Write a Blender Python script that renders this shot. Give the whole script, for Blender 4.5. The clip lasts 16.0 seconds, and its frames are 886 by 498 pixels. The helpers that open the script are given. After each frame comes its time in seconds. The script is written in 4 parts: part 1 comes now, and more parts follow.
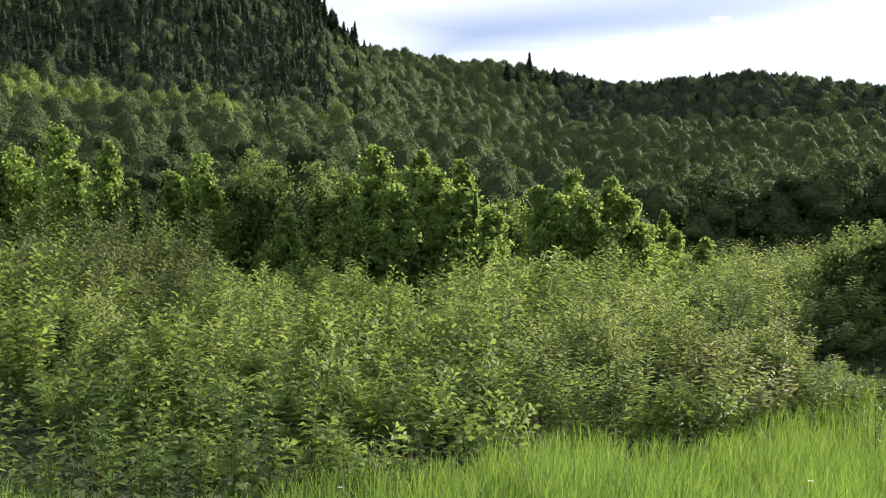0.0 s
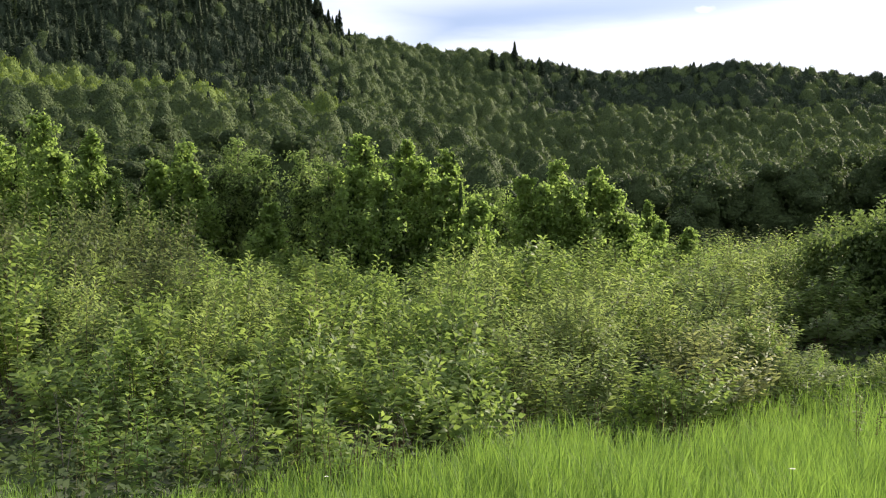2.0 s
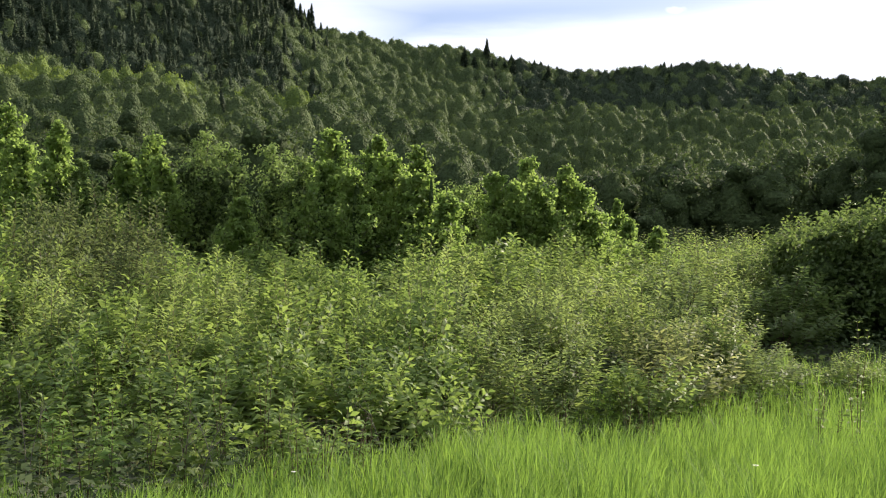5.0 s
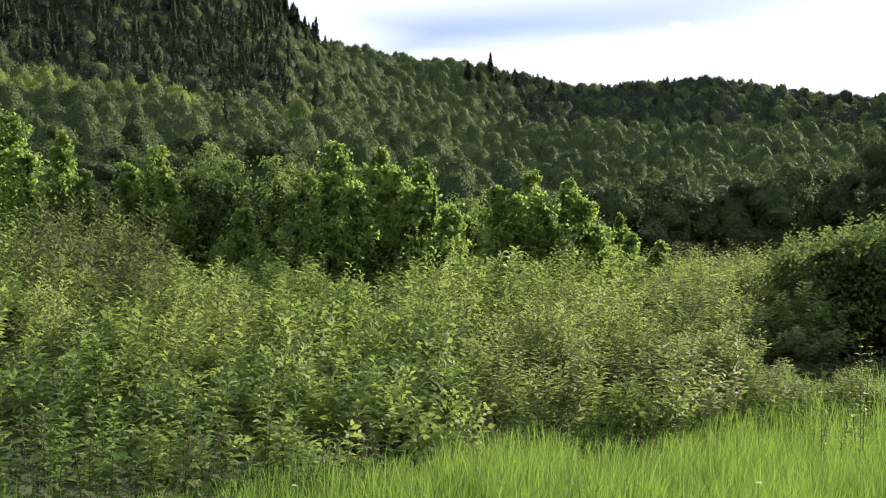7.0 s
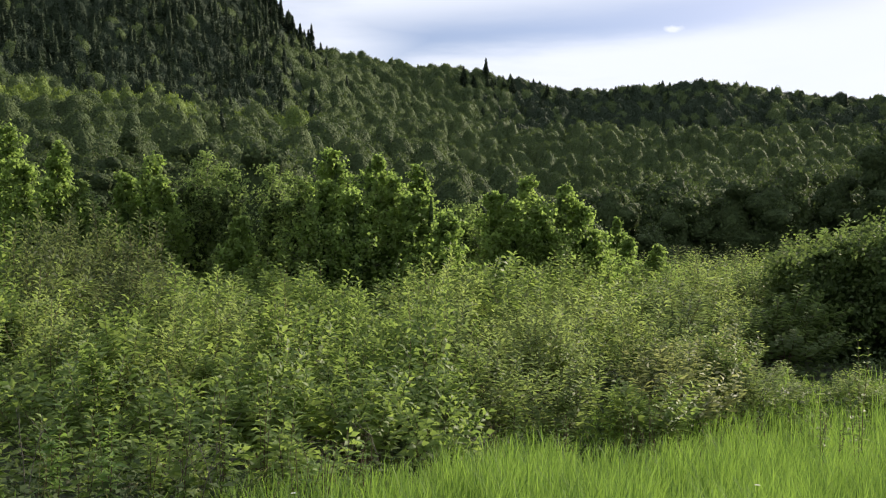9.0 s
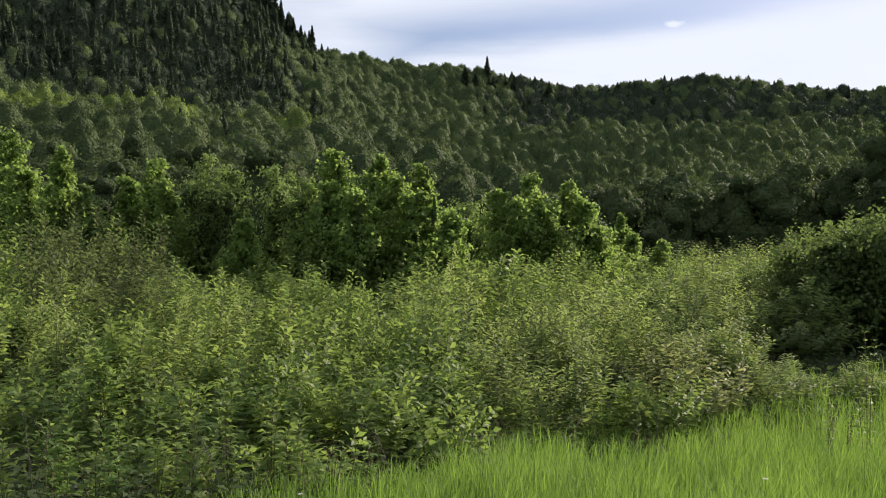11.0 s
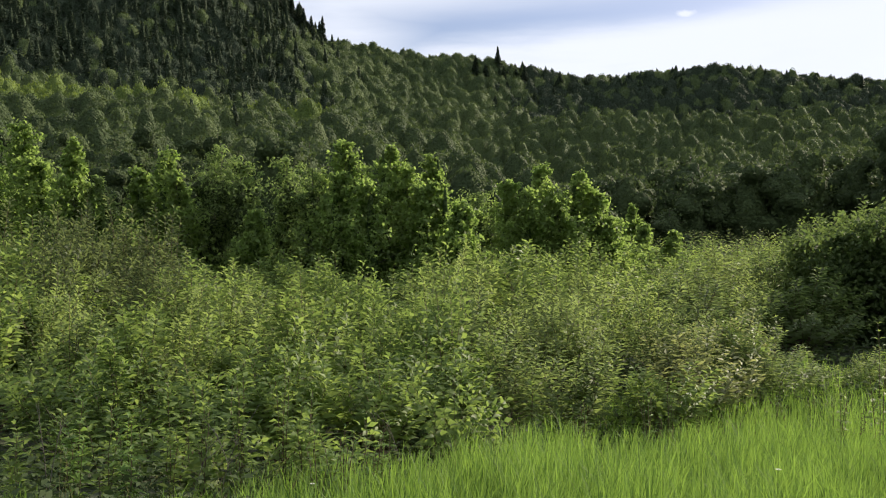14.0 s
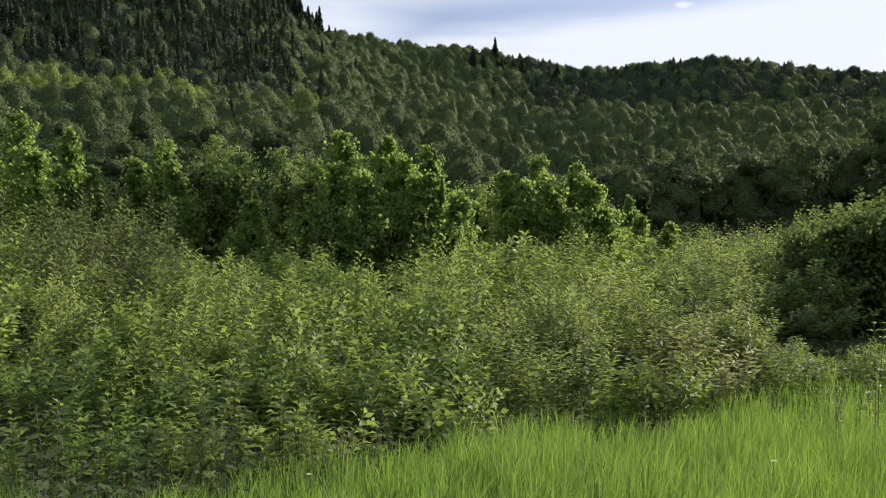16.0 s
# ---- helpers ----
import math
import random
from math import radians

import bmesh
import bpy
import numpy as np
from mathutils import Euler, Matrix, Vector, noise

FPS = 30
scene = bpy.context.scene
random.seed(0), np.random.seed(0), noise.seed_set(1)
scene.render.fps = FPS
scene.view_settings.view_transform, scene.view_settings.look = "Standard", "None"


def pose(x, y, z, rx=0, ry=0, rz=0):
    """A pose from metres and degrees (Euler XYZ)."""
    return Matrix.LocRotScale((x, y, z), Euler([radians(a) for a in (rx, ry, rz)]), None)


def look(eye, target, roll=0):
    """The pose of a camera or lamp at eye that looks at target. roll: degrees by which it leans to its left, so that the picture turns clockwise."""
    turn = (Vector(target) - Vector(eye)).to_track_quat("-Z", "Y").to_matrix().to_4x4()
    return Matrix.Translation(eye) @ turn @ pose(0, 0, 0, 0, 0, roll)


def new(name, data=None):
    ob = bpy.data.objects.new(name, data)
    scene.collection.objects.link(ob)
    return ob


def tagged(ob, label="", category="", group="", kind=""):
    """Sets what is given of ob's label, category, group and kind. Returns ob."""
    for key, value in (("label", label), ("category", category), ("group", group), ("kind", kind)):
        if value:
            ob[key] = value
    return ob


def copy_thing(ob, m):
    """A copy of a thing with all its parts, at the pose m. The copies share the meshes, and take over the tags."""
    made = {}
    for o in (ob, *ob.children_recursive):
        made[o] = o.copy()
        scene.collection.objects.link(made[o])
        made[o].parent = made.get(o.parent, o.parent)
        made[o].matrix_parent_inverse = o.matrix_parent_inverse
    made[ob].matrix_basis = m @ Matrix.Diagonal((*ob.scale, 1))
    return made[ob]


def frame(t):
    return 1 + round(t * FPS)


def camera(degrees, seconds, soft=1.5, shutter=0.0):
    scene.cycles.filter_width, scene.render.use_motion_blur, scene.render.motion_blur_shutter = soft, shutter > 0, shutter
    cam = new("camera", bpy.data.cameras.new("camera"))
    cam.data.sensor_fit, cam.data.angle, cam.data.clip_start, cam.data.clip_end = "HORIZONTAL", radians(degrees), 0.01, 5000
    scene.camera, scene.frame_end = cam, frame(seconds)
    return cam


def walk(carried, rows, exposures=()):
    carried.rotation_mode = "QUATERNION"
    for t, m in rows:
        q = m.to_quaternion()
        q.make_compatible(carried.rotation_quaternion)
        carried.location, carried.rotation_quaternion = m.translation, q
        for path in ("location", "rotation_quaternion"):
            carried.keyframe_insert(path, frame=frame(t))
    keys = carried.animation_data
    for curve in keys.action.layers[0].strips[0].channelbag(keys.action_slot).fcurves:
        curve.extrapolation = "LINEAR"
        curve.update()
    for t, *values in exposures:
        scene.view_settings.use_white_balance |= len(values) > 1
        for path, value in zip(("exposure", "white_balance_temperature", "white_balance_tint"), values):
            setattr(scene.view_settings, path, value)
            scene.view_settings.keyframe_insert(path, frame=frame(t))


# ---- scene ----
# ---- camera: held in the hand, it hardly leaves its place ----
cam = camera(51.0, 16.0, soft=1.1)
EYE = 1.6
ROWS = [
    (0.0, 0.0000, 0.0000, -0.0000, -0.000, -0.000, -0.000),
    (0.5, 0.0027, -0.0126, -0.0015, 0.203, 0.056, -0.045),
    (1.0, -0.0059, -0.0031, 0.0028, 0.350, -0.039, -0.140),
    (1.5, -0.0036, -0.0131, -0.0033, -0.307, -0.306, -0.115),
    (2.0, -0.0074, -0.0041, 0.0010, -0.940, -0.648, -0.086),
    (2.5, -0.0056, 0.0018, -0.0046, -0.952, -0.668, 0.070),
    (3.0, -0.0011, 0.0220, -0.0066, -1.027, -0.600, 0.204),
    (3.5, -0.0059, 0.0070, -0.0137, -1.587, -0.757, 0.174),
    (4.0, -0.0028, -0.0010, -0.0043, -1.752, -0.952, 0.036),
    (4.2, -0.0028, -0.0010, -0.0043, -2.112, -1.082, -0.014),
    (6.3, -0.0100, -0.0190, 0.0062, -2.950, -0.337, -1.176),
    (6.5, -0.0139, -0.0122, 0.0061, -2.718, -0.308, -1.231),
    (7.0, -0.0076, -0.0059, 0.0057, -2.624, -0.084, -1.098),
    (7.5, -0.0070, -0.0085, 0.0081, -2.818, 0.015, -1.094),
    (8.0, -0.0057, -0.0012, 0.0088, -2.973, -0.033, -1.083),
    (8.5, -0.0054, -0.0037, 0.0097, -2.941, 0.052, -0.942),
    (9.0, -0.0022, -0.0136, 0.0062, -2.766, 0.291, -0.493),
    (11.5, 0.0051, -0.0012, 0.0017, -2.428, 0.194, 0.552),
    (12.0, 0.0043, -0.0008, 0.0038, -2.263, 0.136, 0.591),
    (12.5, 0.0029, -0.0000, 0.0025, -2.033, -0.014, 0.587),
    (13.0, 0.0015, 0.0046, -0.0013, -1.703, -0.356, 0.619),
    (13.5, -0.0018, 0.0022, -0.0017, -1.705, -0.492, 0.571),
    (14.0, 0.0000, 0.0065, -0.0021, -1.845, -0.330, 0.497),
    (14.5, -0.0011, 0.0054, -0.0011, -1.703, -0.394, 0.493),
    (15.0, 0.0027, -0.0040, -0.0039, -1.486, -0.627, 0.651),
    (15.5, 0.0043, 0.0050, -0.0051, -1.567, -0.789, 0.586),
    (16.0, -0.0012, 0.0089, -0.0024, -2.040, -0.878, 0.346),
]
walk(cam, [(t, pose(x, y, EYE + z, 90 + pitch, 0, yaw) @ pose(0, 0, 0, 0, 0, -roll)) for t, x, y, z, yaw, pitch, roll in ROWS],
     exposures=[(0.0, 0.40), (1.0, 0.36), (2.0, 0.42), (4.0, 0.44), (7.5, 0.46), (8.5, 0.46), (9.0, 0.12), (11.5, 0.02), (12.0, 0.02), (15.0, 0.12), (16.0, 0.04)])

# ---- world and sun ----
SUN_AZ, SUN_EL = 50.0, 26.0          # degrees to the right of the view, and up
world = bpy.data.worlds.new("sky")
scene.world = world
world.use_nodes = True
wn, wl = world.node_tree.nodes, world.node_tree.links
wn.clear()


def wnode(kind, **values):
    n = wn.new(kind)
    for k, v in values.items():
        n.inputs[k].default_value = v
    return n


sky = wn.new("ShaderNodeTexSky")
sky.sky_type, sky.sun_disc = "NISHITA", False
sky.sun_elevation, sky.sun_rotation = radians(SUN_EL), radians(SUN_AZ)
sky.dust_density = 1.0
sky_dim = wn.new("ShaderNodeVectorMath")
sky_dim.operation = "MULTIPLY"
sky_dim.inputs[1].default_value = (0.094, 0.092, 0.106)
wl.new(sky.outputs[0], sky_dim.inputs[0])
coord = wn.new("ShaderNodeTexCoord")
stretch = wn.new("ShaderNodeMapping")
stretch.inputs["Rotation"].default_value = (0, radians(6.5), 0)
stretch.inputs["Scale"].default_value = (1.2, 1.2, 7.0)
stretch.inputs["Location"].default_value = (0.22, 0.1, 0.19)
wl.new(coord.outputs["Generated"], stretch.inputs[0])
puffs = wnode("ShaderNodeTexNoise", Scale=2.1, Detail=7.0, Roughness=0.55)
wl.new(stretch.outputs[0], puffs.inputs["Vector"])
cover = wn.new("ShaderNodeValToRGB")
cover.color_ramp.elements[0].position, cover.color_ramp.elements[0].color = 0.40, (0.62, 0.62, 0.62, 1)
cover.color_ramp.elements[1].position, cover.color_ramp.elements[1].color = 0.62, (1, 1, 1, 1)
wl.new(puffs.outputs[0], cover.inputs[0])
# a small bright cloud of its own
away = wn.new("ShaderNodeVectorMath")
away.operation = "DISTANCE"
spot_at = Vector((0.2986, 1.0, 0.2470)).normalized()
away.inputs[1].default_value = (spot_at.x, spot_at.y, 2.2 * spot_at.z)
wob = wnode("ShaderNodeTexNoise", Scale=60.0, Detail=4.0)
wl.new(coord.outputs["Generated"], wob.inputs["Vector"])
wobble = wn.new("ShaderNodeVectorMath")
wobble.operation = "MULTIPLY_ADD"
wobble.inputs[1].default_value = (0.012, 0.012, 0.012)
wl.new(wob.outputs["Color"], wobble.inputs[0])
off = wn.new("ShaderNodeVectorMath")
off.operation = "SUBTRACT"
off.inputs[1].default_value = (0.006, 0.006, 0.006)
wl.new(coord.outputs["Generated"], off.inputs[0])
wl.new(off.outputs[0], wobble.inputs[2])
flat = wn.new("ShaderNodeVectorMath")
flat.operation = "MULTIPLY"
flat.inputs[1].default_value = (1.0, 1.0, 2.2)
wl.new(wobble.outputs[0], flat.inputs[0])
wl.new(flat.outputs[0], away.inputs[0])
spot = wn.new("ShaderNodeMapRange")
spot.inputs["From Min"].default_value, spot.inputs["From Max"].default_value = 0.005, 0.013
spot.inputs["To Min"].default_value, spot.inputs["To Max"].default_value = 0.95, 0.0
wl.new(away.outputs["Value"], spot.inputs["Value"])
# a long blue gap in the thin cloud, rising to the right
gap_way = Vector((-0.02, 1.0, 0.222)).cross(Vector((0.375, 1.0, 0.268))).normalized()
side = wn.new("ShaderNodeVectorMath")
side.operation = "DOT_PRODUCT"
side.inputs[1].default_value = gap_way
wl.new(coord.outputs["Generated"], side.inputs[0])
ragged = wn.new("ShaderNodeMath")
ragged.operation = "MULTIPLY_ADD"
ragged.inputs[1].default_value, ragged.inputs[2].default_value = 0.07, -0.035
wl.new(puffs.outputs[0], ragged.inputs[0])
shifted = wn.new("ShaderNodeMath")
shifted.operation = "ADD"
wl.new(side.outputs["Value"], shifted.inputs[0])
wl.new(ragged.outputs[0], shifted.inputs[1])
far_off = wn.new("ShaderNodeMath")
far_off.operation = "ABSOLUTE"
wl.new(shifted.outputs[0], far_off.inputs[0])
gap = wn.new("ShaderNodeMapRange")
gap.interpolation_type = "SMOOTHSTEP"
gap.inputs["From Min"].default_value, gap.inputs["From Max"].default_value = 0.0, 0.042
gap.inputs["To Min"].default_value, gap.inputs["To Max"].default_value = 0.1, 1.0
wl.new(far_off.outputs[0], gap.inputs["Value"])
apart_x = wn.new("ShaderNodeSeparateXYZ")
wl.new(coord.outputs["Generated"], apart_x.inputs[0])
ends = wn.new("ShaderNodeMapRange")
ends.interpolation_type = "SMOOTHSTEP"
ends.inputs["From Min"].default_value, ends.inputs["From Max"].default_value = 0.06, -0.08
ends.inputs["To Min"].default_value, ends.inputs["To Max"].default_value = 0.0, 1.0
wl.new(apart_x.outputs["X"], ends.inputs["Value"])
open_gap = wn.new("ShaderNodeMath")
open_gap.operation = "MAXIMUM"
wl.new(gap.outputs[0], open_gap.inputs[0])
wl.new(ends.outputs[0], open_gap.inputs[1])
least = wn.new("ShaderNodeMath")
least.operation = "MULTIPLY"
wl.new(cover.outputs[0], least.inputs[0])
wl.new(open_gap.outputs[0], least.inputs[1])
most = wn.new("ShaderNodeMath")
most.operation = "MAXIMUM"
wl.new(least.outputs[0], most.inputs[0])
wl.new(spot.outputs[0], most.inputs[1])
clouds = wn.new("ShaderNodeMix")
clouds.data_type = "RGBA"
wl.new(most.outputs[0], clouds.inputs["Factor"])
wl.new(sky_dim.outputs[0], clouds.inputs["A"])
# the thin cloud shines towards the sun and is dull away from it
toward = wn.new("ShaderNodeVectorMath")
toward.operation = "DOT_PRODUCT"
toward.inputs[1].default_value = Vector((math.sin(radians(SUN_AZ)), math.cos(radians(SUN_AZ)), math.tan(radians(SUN_EL)))).normalized()
wl.new(coord.outputs["Generated"], toward.inputs[0])
nearness = wn.new("ShaderNodeMapRange")
nearness.inputs["From Min"].default_value, nearness.inputs["From Max"].default_value = -0.6, 0.55
wl.new(toward.outputs["Value"], nearness.inputs["Value"])
curve = wn.new("ShaderNodeMath")
curve.operation = "POWER"
curve.inputs[1].default_value = 2.2
wl.new(nearness.outputs[0], curve.inputs[0])
shine = wn.new("ShaderNodeMath")
shine.operation = "MULTIPLY_ADD"
shine.inputs[1].default_value, shine.inputs[2].default_value = 0.62, 1.10
wl.new(curve.outputs[0], shine.inputs[0])
lit_cloud = wn.new("ShaderNodeVectorMath")
lit_cloud.operation = "SCALE"
lit_cloud.inputs[0].default_value = (0.505, 0.53, 0.595)
wl.new(shine.outputs[0], lit_cloud.inputs["Scale"])
wl.new(lit_cloud.outputs[0], clouds.inputs["B"])
ground_of_sky = wnode("ShaderNodeBackground", Strength=1.0)
wl.new(clouds.outputs["Result"], ground_of_sky.inputs["Color"])
wl.new(ground_of_sky.outputs[0], wn.new("ShaderNodeOutputWorld").inputs[0])

sun = new("sun", bpy.data.lights.new("sun", "SUN"))
sun.data.energy, sun.data.angle, sun.data.color = 6.0, radians(1.0), (1.0, 0.88, 0.70)
a, e = radians(SUN_AZ), radians(SUN_EL)
sun.matrix_world = look((60 * math.sin(a), 60 * math.cos(a), 60 * math.tan(e)), (0, 0, 0))

# ---- materials ----


def surface(name):
    m = bpy.data.materials.new(name)
    m.use_nodes = True
    m.node_tree.nodes.clear()
    return m, m.node_tree.nodes, m.node_tree.links


def leaf_material(name, dark, light, through_share=0.52, gloss=0.58, hue=0.0, each=0.26, grain=1.3, apart=0.22):
    """Thin leaves: a spread of greens from leaf to leaf, clump to clump and plant to plant; light comes through."""
    m, n, l = surface(name)
    out = n.new("ShaderNodeOutputMaterial")
    geo, info = n.new("ShaderNodeNewGeometry"), n.new("ShaderNodeObjectInfo")
    tint = n.new("ShaderNodeAttribute")
    tint.attribute_name = "tint"
    tex = n.new("ShaderNodeTexCoord")
    patch = n.new("ShaderNodeTexNoise")
    patch.inputs["Scale"].default_value, patch.inputs["Detail"].default_value = grain, 4.0
    l.new(tex.outputs["Object"], patch.inputs["Vector"])
    total = None
    for socket, share in ((geo.outputs["Random Per Island"], each), (info.outputs["Random"], apart), (tint.outputs["Fac"], 0.5), (patch.outputs[0], 0.35)):
        k = n.new("ShaderNodeMath")
        k.operation = "MULTIPLY_ADD"
        k.inputs[1].default_value, k.inputs[2].default_value = share, -0.12
        l.new(socket, k.inputs[0])
        if total:
            l.new(total, k.inputs[2])
        total = k.outputs[0]
    ramp = n.new("ShaderNodeValToRGB")
    ramp.color_ramp.elements[0].color = (*dark, 1)
    ramp.color_ramp.elements[1].color = (*light, 1)
    l.new(total, ramp.inputs[0])
    body = n.new("ShaderNodeBsdfPrincipled")
    body.inputs["Roughness"].default_value = gloss
    body.inputs["Specular IOR Level"].default_value = 0.30
    l.new(ramp.outputs[0], body.inputs["Base Color"])
    warm = n.new("ShaderNodeHueSaturation")
    warm.inputs["Hue"].default_value, warm.inputs["Saturation"].default_value, warm.inputs["Value"].default_value = 0.488 + hue, 1.05, 1.75
    l.new(ramp.outputs[0], warm.inputs["Color"])
    thin = n.new("ShaderNodeBsdfTranslucent")
    l.new(warm.outputs[0], thin.inputs["Color"])
    mix = n.new("ShaderNodeMixShader")
    mix.inputs[0].default_value = through_share
    l.new(body.outputs[0], mix.inputs[1])
    l.new(thin.outputs[0], mix.inputs[2])
    l.new(mix.outputs[0], out.inputs[0])
    return m


def rough_material(name, colours, scale, bump=0.3, rough=0.9):
    """Bark and soil: noise at two scales between some colours, with relief."""
    m, n, l = surface(name)
    out, body = n.new("ShaderNodeOutputMaterial"), n.new("ShaderNodeBsdfPrincipled")
    tex = n.new("ShaderNodeTexCoord")
    big, fine = n.new("ShaderNodeTexNoise"), n.new("ShaderNodeTexNoise")
    big.inputs["Scale"].default_value, fine.inputs["Scale"].default_value = scale, scale * 9
    big.inputs["Detail"].default_value = fine.inputs["Detail"].default_value = 5
    for t in (big, fine):
        l.new(tex.outputs["Object"], t.inputs["Vector"])
    add = n.new("ShaderNodeMath")
    add.operation = "MULTIPLY_ADD"
    add.inputs[1].default_value = 0.45
    l.new(fine.outputs[0], add.inputs[0])
    half = n.new("ShaderNodeMath")
    half.operation = "MULTIPLY"
    half.inputs[1].default_value = 0.55
    l.new(big.outputs[0], half.inputs[0])
    l.new(half.outputs[0], add.inputs[2])
    ramp = n.new("ShaderNodeValToRGB")
    ramp.color_ramp.elements[0].position, ramp.color_ramp.elements[1].position = 0.36, 0.64
    ramp.color_ramp.elements[0].color, ramp.color_ramp.elements[1].color = (*colours[0], 1), (*colours[1], 1)
    l.new(add.outputs[0], ramp.inputs[0])
    l.new(ramp.outputs[0], body.inputs["Base Color"])
    body.inputs["Roughness"].default_value = rough
    b = n.new("ShaderNodeBump")
    b.inputs["Strength"].default_value = bump
    l.new(fine.outputs[0], b.inputs["Height"])
    l.new(b.outputs[0], body.inputs["Normal"])
    l.new(body.outputs[0], out.inputs[0])
    return m


def mass_material(name, dark, light, cell=3.4):
    """Dense foliage seen from afar: clumps of leaves as relief, with patches of lighter and darker green and gap shade
    in the colour.
    """
    m, n, l = surface(name)
    out, body = n.new("ShaderNodeOutputMaterial"), n.new("ShaderNodeBsdfPrincipled")
    tex, info, tint = n.new("ShaderNodeTexCoord"), n.new("ShaderNodeObjectInfo"), n.new("ShaderNodeAttribute")
    tint.attribute_name = "tint"
    warp = n.new("ShaderNodeTexNoise")
    warp.inputs["Scale"].default_value, warp.inputs["Detail"].default_value, warp.inputs["Roughness"].default_value = cell * 0.8, 6.0, 0.7
    l.new(tex.outputs["Object"], warp.inputs["Vector"])
    moved = n.new("ShaderNodeVectorMath")
    moved.operation = "MULTIPLY_ADD"
    moved.inputs[1].default_value = (0.35, 0.35, 0.35)
    l.new(warp.outputs["Color"], moved.inputs[0])
    l.new(tex.outputs["Object"], moved.inputs[2])
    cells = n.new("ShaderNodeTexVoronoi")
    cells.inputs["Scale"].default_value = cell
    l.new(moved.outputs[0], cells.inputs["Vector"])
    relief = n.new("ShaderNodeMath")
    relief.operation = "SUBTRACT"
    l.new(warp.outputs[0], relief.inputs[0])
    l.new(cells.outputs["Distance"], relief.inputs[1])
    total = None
    # noise that lowers the relief also darkens the green, as shade between clumps
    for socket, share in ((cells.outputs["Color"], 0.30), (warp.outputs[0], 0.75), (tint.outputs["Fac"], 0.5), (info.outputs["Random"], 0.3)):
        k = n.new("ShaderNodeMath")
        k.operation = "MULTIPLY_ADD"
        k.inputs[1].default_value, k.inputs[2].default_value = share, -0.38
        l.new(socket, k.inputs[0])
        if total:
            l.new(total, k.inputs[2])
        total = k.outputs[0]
    ramp = n.new("ShaderNodeValToRGB")
    ramp.color_ramp.elements[0].color, ramp.color_ramp.elements[1].color = (*dark, 1), (*light, 1)
    l.new(total, ramp.inputs[0])
    l.new(ramp.outputs[0], body.inputs["Base Color"])
    body.inputs["Roughness"].default_value, body.inputs["Specular IOR Level"].default_value = 0.85, 0.15
    bump = n.new("ShaderNodeBump")
    bump.inputs["Strength"].default_value, bump.inputs["Distance"].default_value = 1.0, 0.3
    l.new(relief.outputs[0], bump.inputs["Height"])
    l.new(bump.outputs[0], body.inputs["Normal"])
    l.new(body.outputs[0], out.inputs[0])
    return m


M_DOGWOOD = leaf_material("dogwood_leaf", (0.07, 0.122, 0.032), (0.218, 0.298, 0.078), 0.50, 0.55, each=0.6, apart=0.40)
M_WILLOW = leaf_material("willow_leaf", (0.075, 0.115, 0.043), (0.228, 0.296, 0.086), 0.56, each=0.45, apart=0.45)
M_BROWNISH = leaf_material("brownish_leaf", (0.066, 0.095, 0.034), (0.155, 0.195, 0.07))
M_ROSY = leaf_material("rosy_leaf", (0.08, 0.118, 0.038), (0.235, 0.26, 0.10), 0.5, each=0.6, apart=0.40)
M_ALDER = leaf_material("alder_leaf", (0.062, 0.102, 0.03), (0.175, 0.235, 0.07), 0.58, 0.6)
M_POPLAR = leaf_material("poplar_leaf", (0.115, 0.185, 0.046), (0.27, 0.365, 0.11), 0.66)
M_ASPEN = leaf_material("aspen_leaf", (0.039, 0.067, 0.023), (0.108, 0.150, 0.045), 0.24, 0.75, each=0.14, apart=0.42)
M_SPRUCE = leaf_material("spruce_needles", (0.024, 0.040, 0.021), (0.054, 0.080, 0.038), 0.10, 0.85)
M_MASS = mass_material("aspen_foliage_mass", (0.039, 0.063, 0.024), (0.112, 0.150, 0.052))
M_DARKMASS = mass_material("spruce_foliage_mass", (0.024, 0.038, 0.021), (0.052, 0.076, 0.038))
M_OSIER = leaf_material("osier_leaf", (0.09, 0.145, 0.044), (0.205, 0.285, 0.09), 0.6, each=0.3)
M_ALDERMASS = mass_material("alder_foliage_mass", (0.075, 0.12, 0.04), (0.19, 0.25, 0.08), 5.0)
# darker leaves under the shrubs: the thicket's shade is put into their colour
M_SHADED_UNDER = leaf_material("undergrowth_leaf", (0.034, 0.06, 0.02), (0.09, 0.125, 0.042), 0.3, 0.8)
# lighter greens for the bench's sunlit treetops: sunlight put into the colour
M_SUNLIT = leaf_material("birch_leaf", (0.085, 0.13, 0.026), (0.215, 0.285, 0.062), 0.36, 0.75, each=0.14)
M_SUNLITMASS = mass_material("birch_foliage_mass", (0.07, 0.11, 0.025), (0.20, 0.265, 0.064))
# darker than the willow's leaves: shade inside the crown put into the colour
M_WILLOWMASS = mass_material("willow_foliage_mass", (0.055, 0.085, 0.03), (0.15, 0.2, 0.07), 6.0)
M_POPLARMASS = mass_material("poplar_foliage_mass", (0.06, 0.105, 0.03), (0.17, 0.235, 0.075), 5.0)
# the very dark end serves the shadowed clumps painted into the grass
M_GRASS = leaf_material("grass_blade", (0.018, 0.060, 0.013), (0.195, 0.315, 0.062), 0.36, 0.62, each=0.7)
M_HERB = leaf_material("herb_leaf", (0.1, 0.18, 0.04), (0.22, 0.31, 0.08), 0.42)
M_STRAW = leaf_material("straw", (0.11, 0.12, 0.045), (0.19, 0.18, 0.08), 0.3, 0.85)
